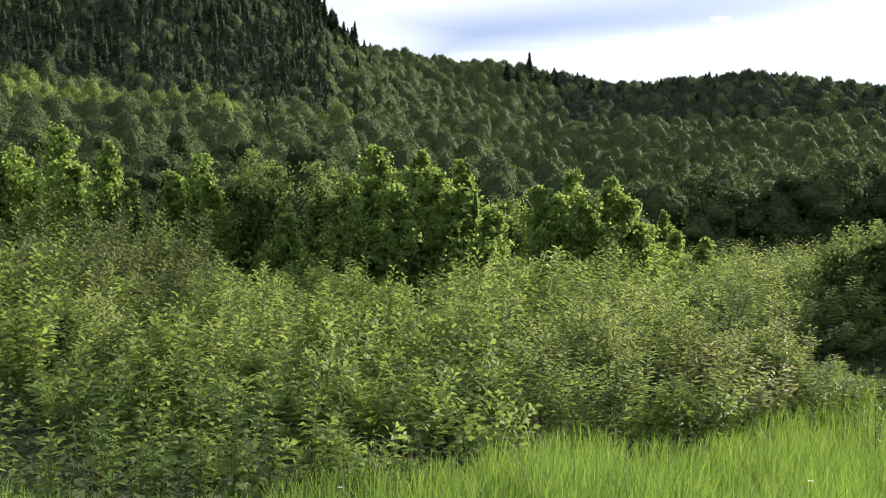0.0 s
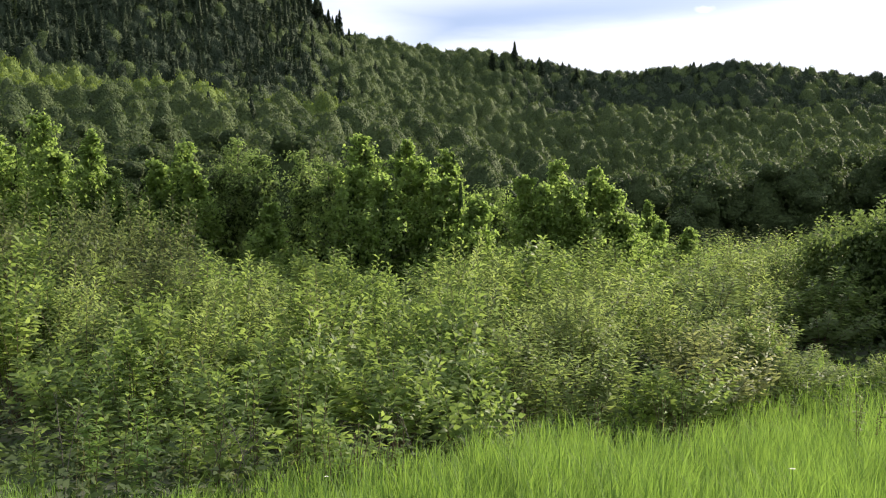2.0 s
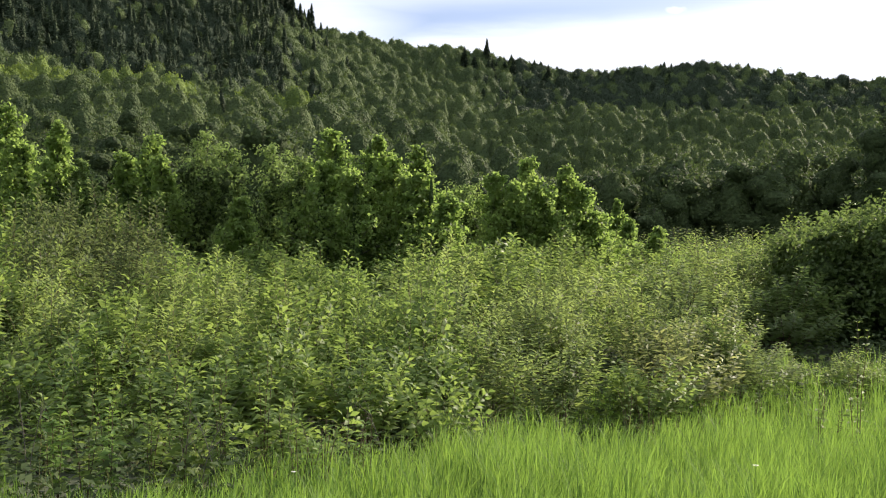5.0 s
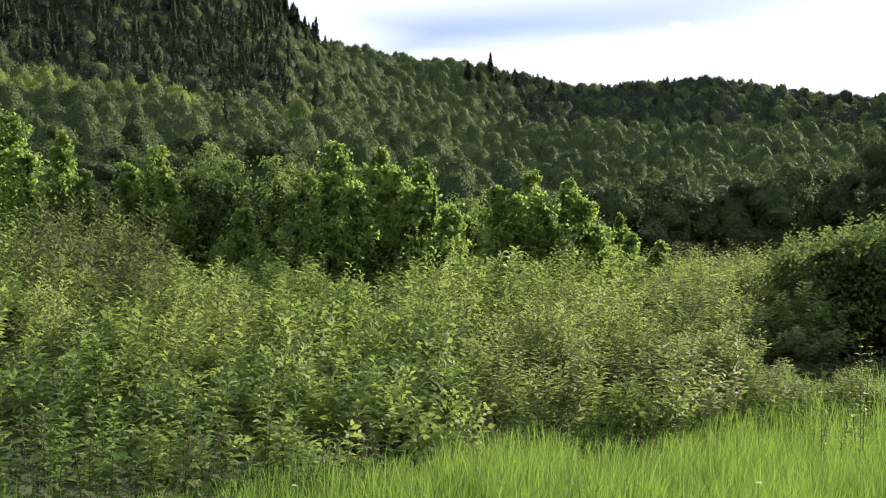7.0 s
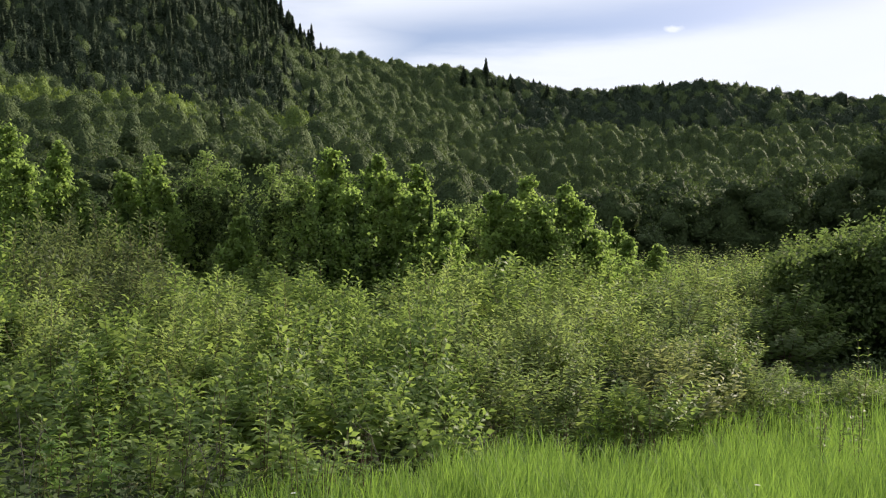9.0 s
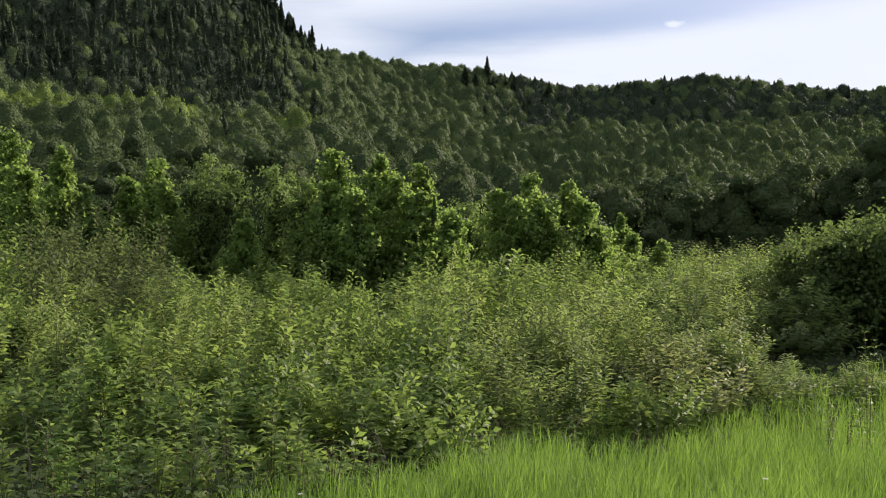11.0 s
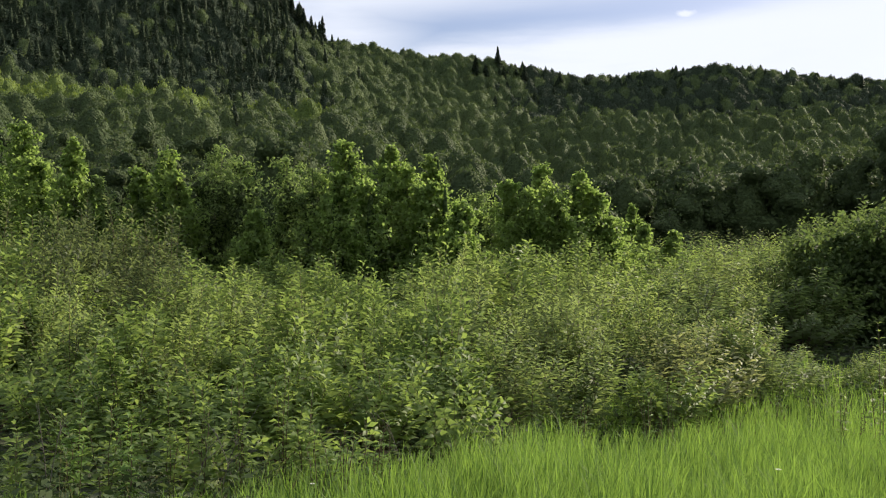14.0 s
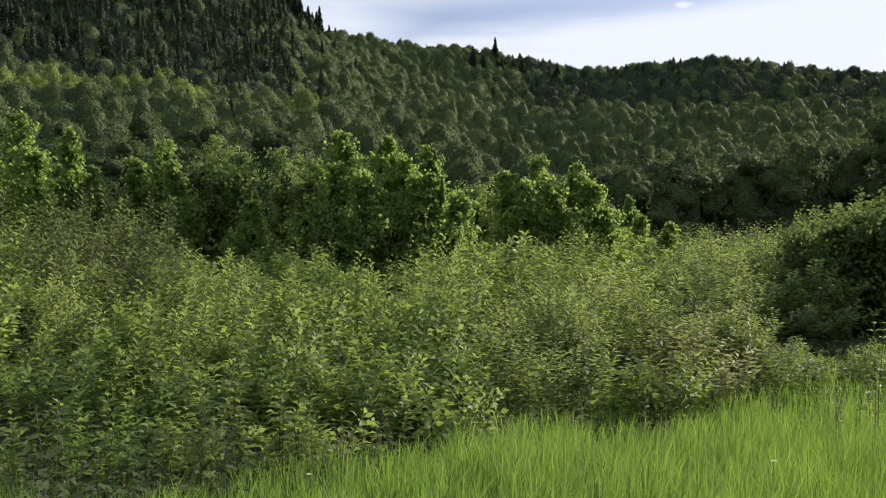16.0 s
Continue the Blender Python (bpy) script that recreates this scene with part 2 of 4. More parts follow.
M_PETAL = leaf_material("white_petal", (0.72, 0.72, 0.68), (0.86, 0.86, 0.82), 0.3, 0.6)
M_BARK = rough_material("grey_bark", ((0.06, 0.052, 0.04), (0.17, 0.15, 0.12)), 9)
M_TWIG = rough_material("brown_twig", ((0.06, 0.045, 0.025), (0.15, 0.11, 0.06)), 14)
M_SOIL = rough_material("forest_soil", ((0.030, 0.040, 0.017), (0.068, 0.080, 0.034)), 1.1, 0.6)
M_DARKBARK = rough_material("dark_spruce_bark", ((0.025, 0.021, 0.017), (0.07, 0.058, 0.044)), 7)

# ---- mesh tools ----
rng = np.random.default_rng(7)


def mesh_np(name, verts, groups, materials, tints=None):
    """One mesh from an array of vertices and (faces, material slot) groups; faces of one group have one number of corners."""
    me = bpy.data.meshes.new(name)
    groups = [(f, k) for f, k in groups if len(f)]
    me.vertices.add(len(verts))
    me.vertices.foreach_set("co", np.ascontiguousarray(verts, dtype=np.float32).ravel())
    loops = np.concatenate([f.ravel() for f, _ in groups]).astype(np.int32)
    sizes = np.concatenate([np.full(len(f), f.shape[1]) for f, _ in groups]).astype(np.int32)
    slots = np.concatenate([np.full(len(f), k) for f, k in groups]).astype(np.int32)
    me.loops.add(len(loops))
    me.loops.foreach_set("vertex_index", loops)
    me.polygons.add(len(sizes))
    me.polygons.foreach_set("loop_start", (np.cumsum(sizes) - sizes).astype(np.int32))
    me.polygons.foreach_set("material_index", slots)
    for m in materials:
        me.materials.append(m)
    if tints is not None:
        me.attributes.new("tint", "FLOAT", "POINT").data.foreach_set("value", np.asarray(tints, dtype=np.float32))
    me.update(calc_edges=True)
    me.validate()
    return me


def unit(v):
    return v / np.maximum(np.linalg.norm(v, axis=-1, keepdims=True), 1e-9)


def leaves(P, D, N, L, W, shape="quad", droop=0.25):
    """Leaves at the points P, along D, with faces towards N: vertices, triangles and quads."""
    n = len(P)
    D = unit(D)
    S = unit(np.cross(D, N))
    N = unit(np.cross(S, D))
    L, W = np.broadcast_to(L, n)[:, None], np.broadcast_to(W, n)[:, None]
    i = np.arange(n)[:, None]
    if shape == "tri":
        V = np.stack([P - S * W * 0.5, P + S * W * 0.5, P + D * L], 1).reshape(-1, 3)
        return V, i * 3 + np.array([[0, 1, 2]])
    if shape == "quad":
        V = np.stack([P, P + D * L * 0.45 + S * W * 0.5 + N * W * 0.12, P + D * L - N * L * droop, P + D * L * 0.45 - S * W * 0.5 + N * W * 0.12], 1).reshape(-1, 3)
        return V, i * 4 + np.array([[0, 1, 2, 3]])
    V = np.stack([P, P + D * L * 0.40 + S * W * 0.5 + N * W * 0.16, P + D * L * 0.55 - N * L * droop * 0.15,
                  P + D * L - N * L * droop, P + D * L * 0.40 - S * W * 0.5 + N * W * 0.16], 1).reshape(-1, 3)
    F = np.concatenate([i * 5 + np.array([[0, 1, 2]]), i * 5 + np.array([[0, 2, 4]]), i * 5 + np.array([[1, 3, 2]]), i * 5 + np.array([[2, 3, 4]])])
    return V, F


def tube(points, radii, sides=4):
    """A tapering stem through the points."""
    points = np.asarray(points, dtype=float)
    T = unit(np.gradient(points, axis=0))
    U = unit(np.cross(T, np.array([0.31, 0.9, 0.17])))
    B = np.cross(T, U)
    ang = np.arange(sides) * 2 * np.pi / sides
    V = points[:, None] + np.asarray(radii)[:, None, None] * (np.cos(ang)[None, :, None] * U[:, None] + np.sin(ang)[None, :, None] * B[:, None])
    k = np.arange(len(points) - 1)[:, None] * sides
    j = np.arange(sides)[None]
    F = np.stack([k + j, k + (j + 1) % sides, k + sides + (j + 1) % sides, k + sides + j], -1).reshape(-1, 4)
    return V.reshape(-1, 3), F


class Heap:
    """Gathers geometry for one mesh."""

    def __init__(self):
        self.v, self.f, self.t, self.n = [], {}, [], 0

    def add(self, V, F, slot=0, tint=0.0):
        self.f.setdefault((F.shape[1], slot), []).append(F + self.n)
        self.v.append(V)
        self.t.append(np.broadcast_to(np.asarray(tint, dtype=float), len(V)))
        self.n += len(V)

    def mesh(self, name, materials):
        return mesh_np(name, np.concatenate(self.v), [(np.concatenate(fs), k[1]) for k, fs in self.f.items()], materials, np.concatenate(self.t))


def spread(n, r):
    """n random directions."""
    return unit(r.normal(size=(n, 3)))


def shaded_smooth(me):
    me.polygons.foreach_set("use_smooth", np.ones(len(me.polygons), dtype=bool))
    return me


# ---- the lie of the land ----
RIDGE_AZ = (-1.2, -0.6, -0.42, -0.20, -0.135, -0.09, -0.02, 0.04, 0.10, 0.16, 0.19, 0.28, 0.335, 0.40, 0.48, 0.60, 0.9, 1.4)
RIDGE_EL = (0.412, 0.432, 0.392, 0.299, 0.246, 0.205, 0.195, 0.190, 0.183, 0.171, 0.164, 0.168, 0.171, 0.160, 0.150, 0.138, 0.10, 0.05)
# rise of the ground over the eye, by bearing (columns) and distance (rows): a flank with a bench, a hollow, a middle ridge
LAND_AZ = (-0.5, -0.3, -0.15, -0.05, 0.03, 0.10, 0.2, 0.35, 0.5, 0.7)
LAND_D = (46.0, 75.0, 110.0, 148.0, 182.0, 232.0, 258.0, 310.0)
LAND_EL = (
    (-0.054, -0.054, -0.054, -0.054, -0.054, -0.054, -0.054, -0.054, -0.054, -0.054),
    (0.022, 0.022, 0.012, 0.008, -0.005, -0.025, -0.040, -0.038, -0.020, -0.010),
    (0.075, 0.076, 0.070, 0.060, 0.045, 0.022, -0.010, -0.005, 0.015, 0.02),
    (0.120, 0.119, 0.109, 0.096, 0.075, 0.000, 0.012, 0.030, 0.045, 0.05),
    (0.120, 0.113, 0.098, 0.083, 0.030, 0.005, 0.030, 0.045, 0.060, 0.06),
    (0.205, 0.197, 0.165, 0.132, 0.123, 0.117, 0.113, 0.106, 0.098, 0.09),
    (0.275, 0.260, 0.205, 0.150, 0.110, 0.098, 0.090, 0.086, 0.080, 0.08),
)
RIDGE_D = 310.0


def land(x, y):
    """Height of the ground."""
    x, y = np.asarray(x, dtype=float), np.asarray(y, dtype=float)
    d = np.hypot(x, y)
    az = np.where(y > 1, x / np.maximum(y, 1), np.sign(x) * 2.0)
    near = -0.88 * np.clip((y + 0.12 * np.abs(x - 2) - 4.2) / 6.5, 0, 1) ** 1.15
    rises = np.stack([np.interp(az, LAND_AZ, row) for row in LAND_EL] + [np.interp(az, RIDGE_AZ, RIDGE_EL)])
    steps = np.array(LAND_D)
    k = np.clip(np.searchsorted(steps, d) - 1, 0, len(steps) - 2)
    f = np.clip((d - steps[k]) / (steps[k + 1] - steps[k]), 0, 1)
    low, high = np.take_along_axis(rises, k[None], 0)[0], np.take_along_axis(rises, k[None] + 1, 0)[0]
    hill = (low + (high - low) * f) * np.minimum(d, RIDGE_D) + 2.48
    over = np.clip((d - RIDGE_D) / 900, 0, 1)
    ahead = np.clip((y / np.maximum(d, 1) - 0.3) / 0.4, 0, 1)
    rise = np.where(d > 46, hill * (1 - 0.8 * over) * ahead * ahead * (3 - 2 * ahead), 0)
    bump = 0.05 * np.sin(x * 1.3 + 0.7 * y) * np.sin(y * 0.9 - 0.4 * x) * np.clip((d - 2) / 6, 0, 1)
    return near + rise + bump


def z_of(x, y):
    return float(land(x, y))


def build_ground():
    radii = np.concatenate([[0.0], np.geomspace(0.6, 60, 70), np.geomspace(63, 400, 60), np.geomspace(430, 4500, 14)])
    turns = np.concatenate([np.linspace(-0.75, 0.75, 121), np.linspace(0.8, 2 * np.pi - 0.8, 60)])
    R, A = np.meshgrid(radii[1:], turns, indexing="ij")
    X, Y = R * np.sin(A), R * np.cos(A)
    V = np.concatenate([[[0, 0, z_of(0, 0)]], np.stack([X, Y, land(X, Y)], -1).reshape(-1, 3)])
    n, m = len(turns), len(radii) - 1
    i, j = np.meshgrid(np.arange(m - 1), np.arange(n), indexing="ij")
    F = np.stack([1 + i * n + j, 1 + (i + 1) * n + j, 1 + (i + 1) * n + (j + 1) % n, 1 + i * n + (j + 1) % n], -1).reshape(-1, 4)[:, ::-1]
    k = np.arange(n)
    fan = np.stack([np.zeros(n, dtype=int), 1 + k, 1 + (k + 1) % n], -1)[:, ::-1]
    tagged(new("ground", shaded_smooth(mesh_np("ground", V, [(F, 0), (fan, 0)], [M_SOIL]))), "dark soil and leaf litter of the valley and hillside", "ground", kind="structure")


build_ground()


def part(name, me, parent, label=""):
    ob = new(name, me)
    ob.parent = parent
    return tagged(ob, label)


# ---- trees ----


def tufts(r, centres, radii, per, size, slim, shape, heap, droop=0.25, core=None, follow=0.0, stray=0.42):
    """Leaves in tufts: each tuft is a loose rounded spray whose leaves face outwards and up."""
    n = len(centres) * per
    c, rad = np.repeat(centres, per, 0), np.repeat(radii, per)[:, None]
    u = unit(r.normal(size=(n, 3)) + np.array([0, 0, 0.35]))
    P = c + u * rad * r.uniform(0.15, 1.3, (n, 1)) * np.array([1, 1, 0.8])
    N = u * 0.8 + r.normal(size=(n, 3)) * stray + np.array([0, 0, 0.25])
    if core is not None:
        N = N * (1 - follow) + unit(P - core) * follow * 1.3
    D = np.cross(N, r.normal(size=(n, 3))) + u * 0.35 + np.array([0, 0, -0.2])
    L = size * r.uniform(0.7, 1.25, n)
    heap.add(*leaves(P - unit(D) * L[:, None] * 0.4, D, N, L, L * slim, shape, droop))


def limb_tree(r, height, spread_at, limbs, per, size, slim, shape="quad", lift=0.55, low=0.12, along=3, puff=0.24, follow=0.25, stray=0.42):
    """Trunk, limbs and leaves of a broadleaved tree. spread_at: half width by share of height; along: tufts on a limb."""
    wood, crown = Heap(), Heap()
    bend = r.normal(size=2) * height * 0.03
    hs = np.linspace(0, 1, 7)
    spine = np.stack([bend[0] * hs ** 2, bend[1] * hs ** 2, hs * height * 0.95], 1)
    coarse = 3 if along == 1 else 1
    wood.add(*tube(spine[::coarse], 0.009 * height * (1 - 0.93 * hs[::coarse]) + 0.004, 6 - coarse))
    centres, radii = [spine[-1]], [0.16 * spread_at(0.5)]
    for k in range(limbs):
        s = low + (0.98 - low) * (k + r.random()) / limbs
        base = np.array([np.interp(s, hs, spine[:, j]) for j in range(3)])
        turn = k * 2.4 + r.normal() * 0.5
        reach = spread_at(s) * r.uniform(0.55, 1.18)
        rise = reach * lift * r.uniform(0.5, 1.5)
        q = np.linspace(0, 1, 4)
        arm = base + np.stack([np.cos(turn) * reach * q, np.sin(turn) * reach * q, rise * q ** 1.4], 1)
        wood.add(*tube(arm[::3], 0.0028 * height * (1 - s * 0.6) * (1 - 0.85 * q[::3]) + 0.002, 3))
        for at in np.linspace(1.0, 0.3, along) if along > 1 else (0.92,):
            at = at + r.normal() * 0.06
            centres.append([np.interp(at, q, arm[:, j]) for j in range(3)])
            radii.append((0.07 + puff * reach) * r.uniform(0.75, 1.25))
    tufts(r, np.array(centres), np.array(radii), per, size, slim, shape, crown, 0.25, np.array([0, 0, height * 0.45]), follow, stray)
    return wood, crown


def foliage_mass(r, height, spread_at, low, rings, around, share=0.8, tip=0.93):
    """The closed inner mass of a crown: a lumpy upright body."""
    s = np.linspace(low, tip, rings)
    wide = np.array([spread_at(float(k)) for k in s]) * share
    wide[-1] *= 0.8
    wide[0] *= 0.6
    a = np.arange(around) * 2 * np.pi / around + 0.3
    lump = 1 + r.uniform(-0.30, 0.30, (rings, around))
    R = wide[:, None] * lump
    Z = height * (s[:, None] + r.uniform(-0.05, 0.05, (rings, around)))
    V = np.stack([R * np.cos(a), R * np.sin(a), Z], -1).reshape(-1, 3)
    i, j = np.meshgrid(np.arange(rings - 1), np.arange(around), indexing="ij")
    F = np.stack([i * around + j, i * around + (j + 1) % around, (i + 1) * around + (j + 1) % around, (i + 1) * around + j], -1).reshape(-1, 4)
    F = np.concatenate([F[:, [0, 1, 2]], F[:, [0, 2, 3]]])
    n, j = len(V), np.arange(around)
    V = np.concatenate([V, [[0, 0, height * (tip + 0.05)], [0, 0, height * low]]])
    last = (rings - 1) * around
    caps = np.concatenate([np.stack([last + j, last + (j + 1) % around, np.full(around, n)], 1), np.stack([(j + 1) % around, j, np.full(around, n + 1)], 1)])
    return V, np.concatenate([F, caps])


def lobed_mass(r, height, width, lobes, low=0.3):
    """A crown's inner mass made of several rounded lobes round a slim body."""
    V, F = foliage_mass(r, height, dome(width), low, 6, 8, 0.5, 0.84)
    vs, fs, n = [V], [F], len(V)
    for k in range(lobes):
        s = r.uniform(low + 0.08, 0.86)
        turn, out = k * 2.4 + r.normal() * 0.4, dome(width)(s) * r.uniform(0.35, 0.62)
        size = width * r.uniform(0.30, 0.46)
        V, F = foliage_mass(r, 2 * size, lambda q: size * math.sqrt(max(0.05, 1 - (2 * q - 1) ** 2)), 0.08, 4, 7, 1.0, 0.88)
        vs.append(V + np.array([math.cos(turn) * out, math.sin(turn) * out, s * height - size]))
        fs.append(F + n)
        n += len(V)
    return np.concatenate(vs), np.concatenate(fs)


def shell(r, mass, count, size, slim, shape, reach=0.3, stray=0.5, upright=0.1):
    """Leafy sprays all over a foliage mass, facing outwards and a little up."""
    V, F = mass
    A, B, C = V[F[:, 0]], V[F[:, 1]], V[F[:, 2]]
    cross = np.cross(B - A, C - A)
    area = np.linalg.norm(cross, axis=1)
    pick = r.choice(len(F), count, p=area / area.sum())
    u, v = r.random((count, 1)), r.random((count, 1))
    u, v = np.where(u + v > 1, 1 - u, u), np.where(u + v > 1, 1 - v, v)
    N = unit(cross[pick])
    P = A[pick] + u * (B - A)[pick] + v * (C - A)[pick] + N * r.uniform(-0.1, 1.0, (count, 1)) * reach
    N2 = N + r.normal(size=(count, 3)) * stray + np.array([0, 0, 0.25])
    D = np.cross(N2, r.normal(size=(count, 3))) + N * 0.45 + np.array([0, 0, upright])
    L = size * r.uniform(0.6, 1.4, count)
    return leaves(P - unit(D) * L[:, None] * 0.4, D, N2, L, L * slim, shape)


def flame(width, top=0.12):
    return lambda s: width * (0.55 + 0.45 * math.sin(math.pi * min(1, s * 1.15 + 0.1))) * (1 - s) ** 0.5 + top * 0.5


def dome(width):
    return lambda s: width * math.sqrt(max(0.04, 1 - (1.7 * s - 0.75) ** 2))


def tree_thing(name, wood, crown, leaf, m, label, category="tree", group="", mass=None):
    ob = new(name)
    ob.matrix_basis = m
    part("trunk", wood.mesh("trunk", [M_BARK]), ob)
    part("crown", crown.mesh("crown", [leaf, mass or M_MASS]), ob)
    return tagged(ob, label, category, group)


def standing(x, y, turn=0.0, scale=1.0, tall=1.0, sink=0.03, lean=0.0):
    return Matrix.LocRotScale((x, y, z_of(x, y) - sink), Euler((lean, 0.4 * lean, turn)), (scale, scale, scale * tall))


def build_row_trees():
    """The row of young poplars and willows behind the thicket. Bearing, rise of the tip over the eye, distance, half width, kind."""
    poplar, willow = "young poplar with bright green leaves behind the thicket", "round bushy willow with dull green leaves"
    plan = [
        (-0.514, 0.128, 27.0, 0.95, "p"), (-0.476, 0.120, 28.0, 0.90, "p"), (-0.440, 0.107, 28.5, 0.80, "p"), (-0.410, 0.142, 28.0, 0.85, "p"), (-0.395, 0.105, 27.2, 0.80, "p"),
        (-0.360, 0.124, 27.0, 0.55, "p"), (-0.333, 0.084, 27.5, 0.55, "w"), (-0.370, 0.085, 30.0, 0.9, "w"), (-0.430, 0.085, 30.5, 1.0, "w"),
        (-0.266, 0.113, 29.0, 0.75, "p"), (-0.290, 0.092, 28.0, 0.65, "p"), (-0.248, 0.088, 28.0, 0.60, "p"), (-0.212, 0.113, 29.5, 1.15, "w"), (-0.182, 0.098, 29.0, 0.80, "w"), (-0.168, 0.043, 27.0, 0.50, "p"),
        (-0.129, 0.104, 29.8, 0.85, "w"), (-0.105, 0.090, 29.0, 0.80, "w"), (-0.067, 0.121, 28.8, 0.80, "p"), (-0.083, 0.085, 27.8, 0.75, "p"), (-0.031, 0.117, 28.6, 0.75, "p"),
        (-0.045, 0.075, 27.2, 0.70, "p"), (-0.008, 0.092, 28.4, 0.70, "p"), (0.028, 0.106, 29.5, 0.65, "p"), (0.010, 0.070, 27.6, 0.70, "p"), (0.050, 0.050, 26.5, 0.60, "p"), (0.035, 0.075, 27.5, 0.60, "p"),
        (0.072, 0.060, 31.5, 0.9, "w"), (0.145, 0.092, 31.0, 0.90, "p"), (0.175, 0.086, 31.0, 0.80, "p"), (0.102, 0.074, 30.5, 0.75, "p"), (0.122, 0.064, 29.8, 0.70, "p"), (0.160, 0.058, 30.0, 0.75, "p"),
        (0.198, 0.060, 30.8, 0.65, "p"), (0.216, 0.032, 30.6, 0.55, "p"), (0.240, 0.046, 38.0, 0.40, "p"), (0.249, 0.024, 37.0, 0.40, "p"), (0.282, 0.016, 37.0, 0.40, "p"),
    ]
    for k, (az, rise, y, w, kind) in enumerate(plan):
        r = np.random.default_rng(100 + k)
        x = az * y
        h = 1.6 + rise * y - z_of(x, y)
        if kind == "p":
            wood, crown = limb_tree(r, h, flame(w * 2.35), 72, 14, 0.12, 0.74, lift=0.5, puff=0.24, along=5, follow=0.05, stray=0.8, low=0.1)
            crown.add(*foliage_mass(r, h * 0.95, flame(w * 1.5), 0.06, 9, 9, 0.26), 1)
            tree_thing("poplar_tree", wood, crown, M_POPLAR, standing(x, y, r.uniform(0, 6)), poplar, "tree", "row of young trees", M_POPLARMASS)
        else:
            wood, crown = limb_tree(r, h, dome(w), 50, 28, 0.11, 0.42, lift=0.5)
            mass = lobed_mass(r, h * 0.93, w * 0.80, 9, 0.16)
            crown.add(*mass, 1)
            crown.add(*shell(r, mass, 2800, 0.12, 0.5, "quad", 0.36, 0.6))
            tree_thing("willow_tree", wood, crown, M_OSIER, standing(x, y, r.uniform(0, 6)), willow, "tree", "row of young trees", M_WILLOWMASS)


def build_alder_bushes():
    """The dark dome of alders beyond the grass. Bearing, distance, height of the top over the eye, half width."""
    for k, (az, y, over, w) in enumerate(((0.437, 22.6, 0.10, 0.75), (0.468, 21.6, 0.28, 0.8), (0.505, 21.6, 0.55, 1.0), (0.555, 21.0, 0.9, 1.2), (0.60, 21.5, 1.3, 1.5), (0.475, 24.0, 0.50, 0.9), (0.53, 23.8, 0.95, 1.2))):
        r = np.random.default_rng(160 + k)
        x = az * y
        h = 1.6 + over - z_of(x, y)
        wood, crown = limb_tree(r, h, dome(w * 1.2), 52, 26, 0.12, 0.62, lift=0.3, low=0.06, puff=0.3)
        mass = lobed_mass(r, h * 0.86, w * 0.66, 10, 0.06)
        crown.add(*mass, 1)
        crown.add(*shell(r, mass, 2200, 0.13, 0.62, "quad", 0.45, 0.6))
        tree_thing("alder_bush", wood, crown, M_ALDER, standing(x, y, r.uniform(0, 6)), "dark green alder bush with dense broad leaves", "bush", "alder bushes", M_ALDERMASS)


def spruce(r, height, width, tiers, per, size, shape="quad"):
    """A narrow spruce: tiers of drooping sprays round a straight trunk."""
    wood, crown = Heap(), Heap()
    hs = np.linspace(0, 1, 4)
    wood.add(*tube(np.stack([0 * hs, 0 * hs, hs * height * 0.99], 1), 0.009 * height * (1 - 0.95 * hs) + 0.01, 4))
    n = tiers * per
    s = np.repeat(0.08 + 0.92 * (np.arange(tiers) / tiers) ** 0.9, per) + r.normal(size=n) * 0.012
    turn = r.uniform(0, 2 * np.pi, n)
    reach = width * np.clip(1 - s, 0, 1) ** 0.8 * r.uniform(0.55, 1.1, n) + 0.06
    R = np.stack([np.cos(turn), np.sin(turn), np.zeros(n)], 1)
    P = np.stack([0 * s, 0 * s, s * height], 1) + R * (reach * 0.25)[:, None]
    D = R + np.array([0, 0, -0.38]) + r.normal(size=(n, 3)) * 0.18
    N = np.array([0, 0, 1.0]) + r.normal(size=(n, 3)) * 0.5
    crown.add(*leaves(P, D, N, reach * 0.95 + 0.1, np.maximum(size, reach * 0.55), shape, 0.12))
    return wood, crown


def wooded(az, d):
    """Share of spruces at a place of the hillside."""
    up_left = np.clip((-0.05 - az) / 0.12, 0, 1) * np.clip((d - 194) / 18, 0, 1)
    up_right = np.clip((az - 0.06) / 0.08, 0, 1) * np.clip((d - 240) / 20, 0, 1)
    crest = np.clip((d - 270) / 20, 0, 1) * 0.03
    return np.maximum.reduce([0.62 * up_left, 0.5 * up_right, crest, np.full_like(az, 0.02)])


def scatter(d0, d1, step, r, half=0.56):
    """Jittered places between two distances."""
    n = int(2 * half * d1 / step) + 1
    X, Y = np.meshgrid((np.arange(n) - n / 2) * step, d0 * 0.8 + np.arange(int(d1 * 1.05 / step)) * step)
    X, Y = (X + r.uniform(-0.45, 0.45, X.shape) * step).ravel(), (Y + r.uniform(-0.45, 0.45, Y.shape) * step).ravel()
    d = np.hypot(X, Y)
    keep = (d > d0) & (d < d1) & (X / Y < half) & (X / Y > 0.05 - half)
    return X[keep], Y[keep]


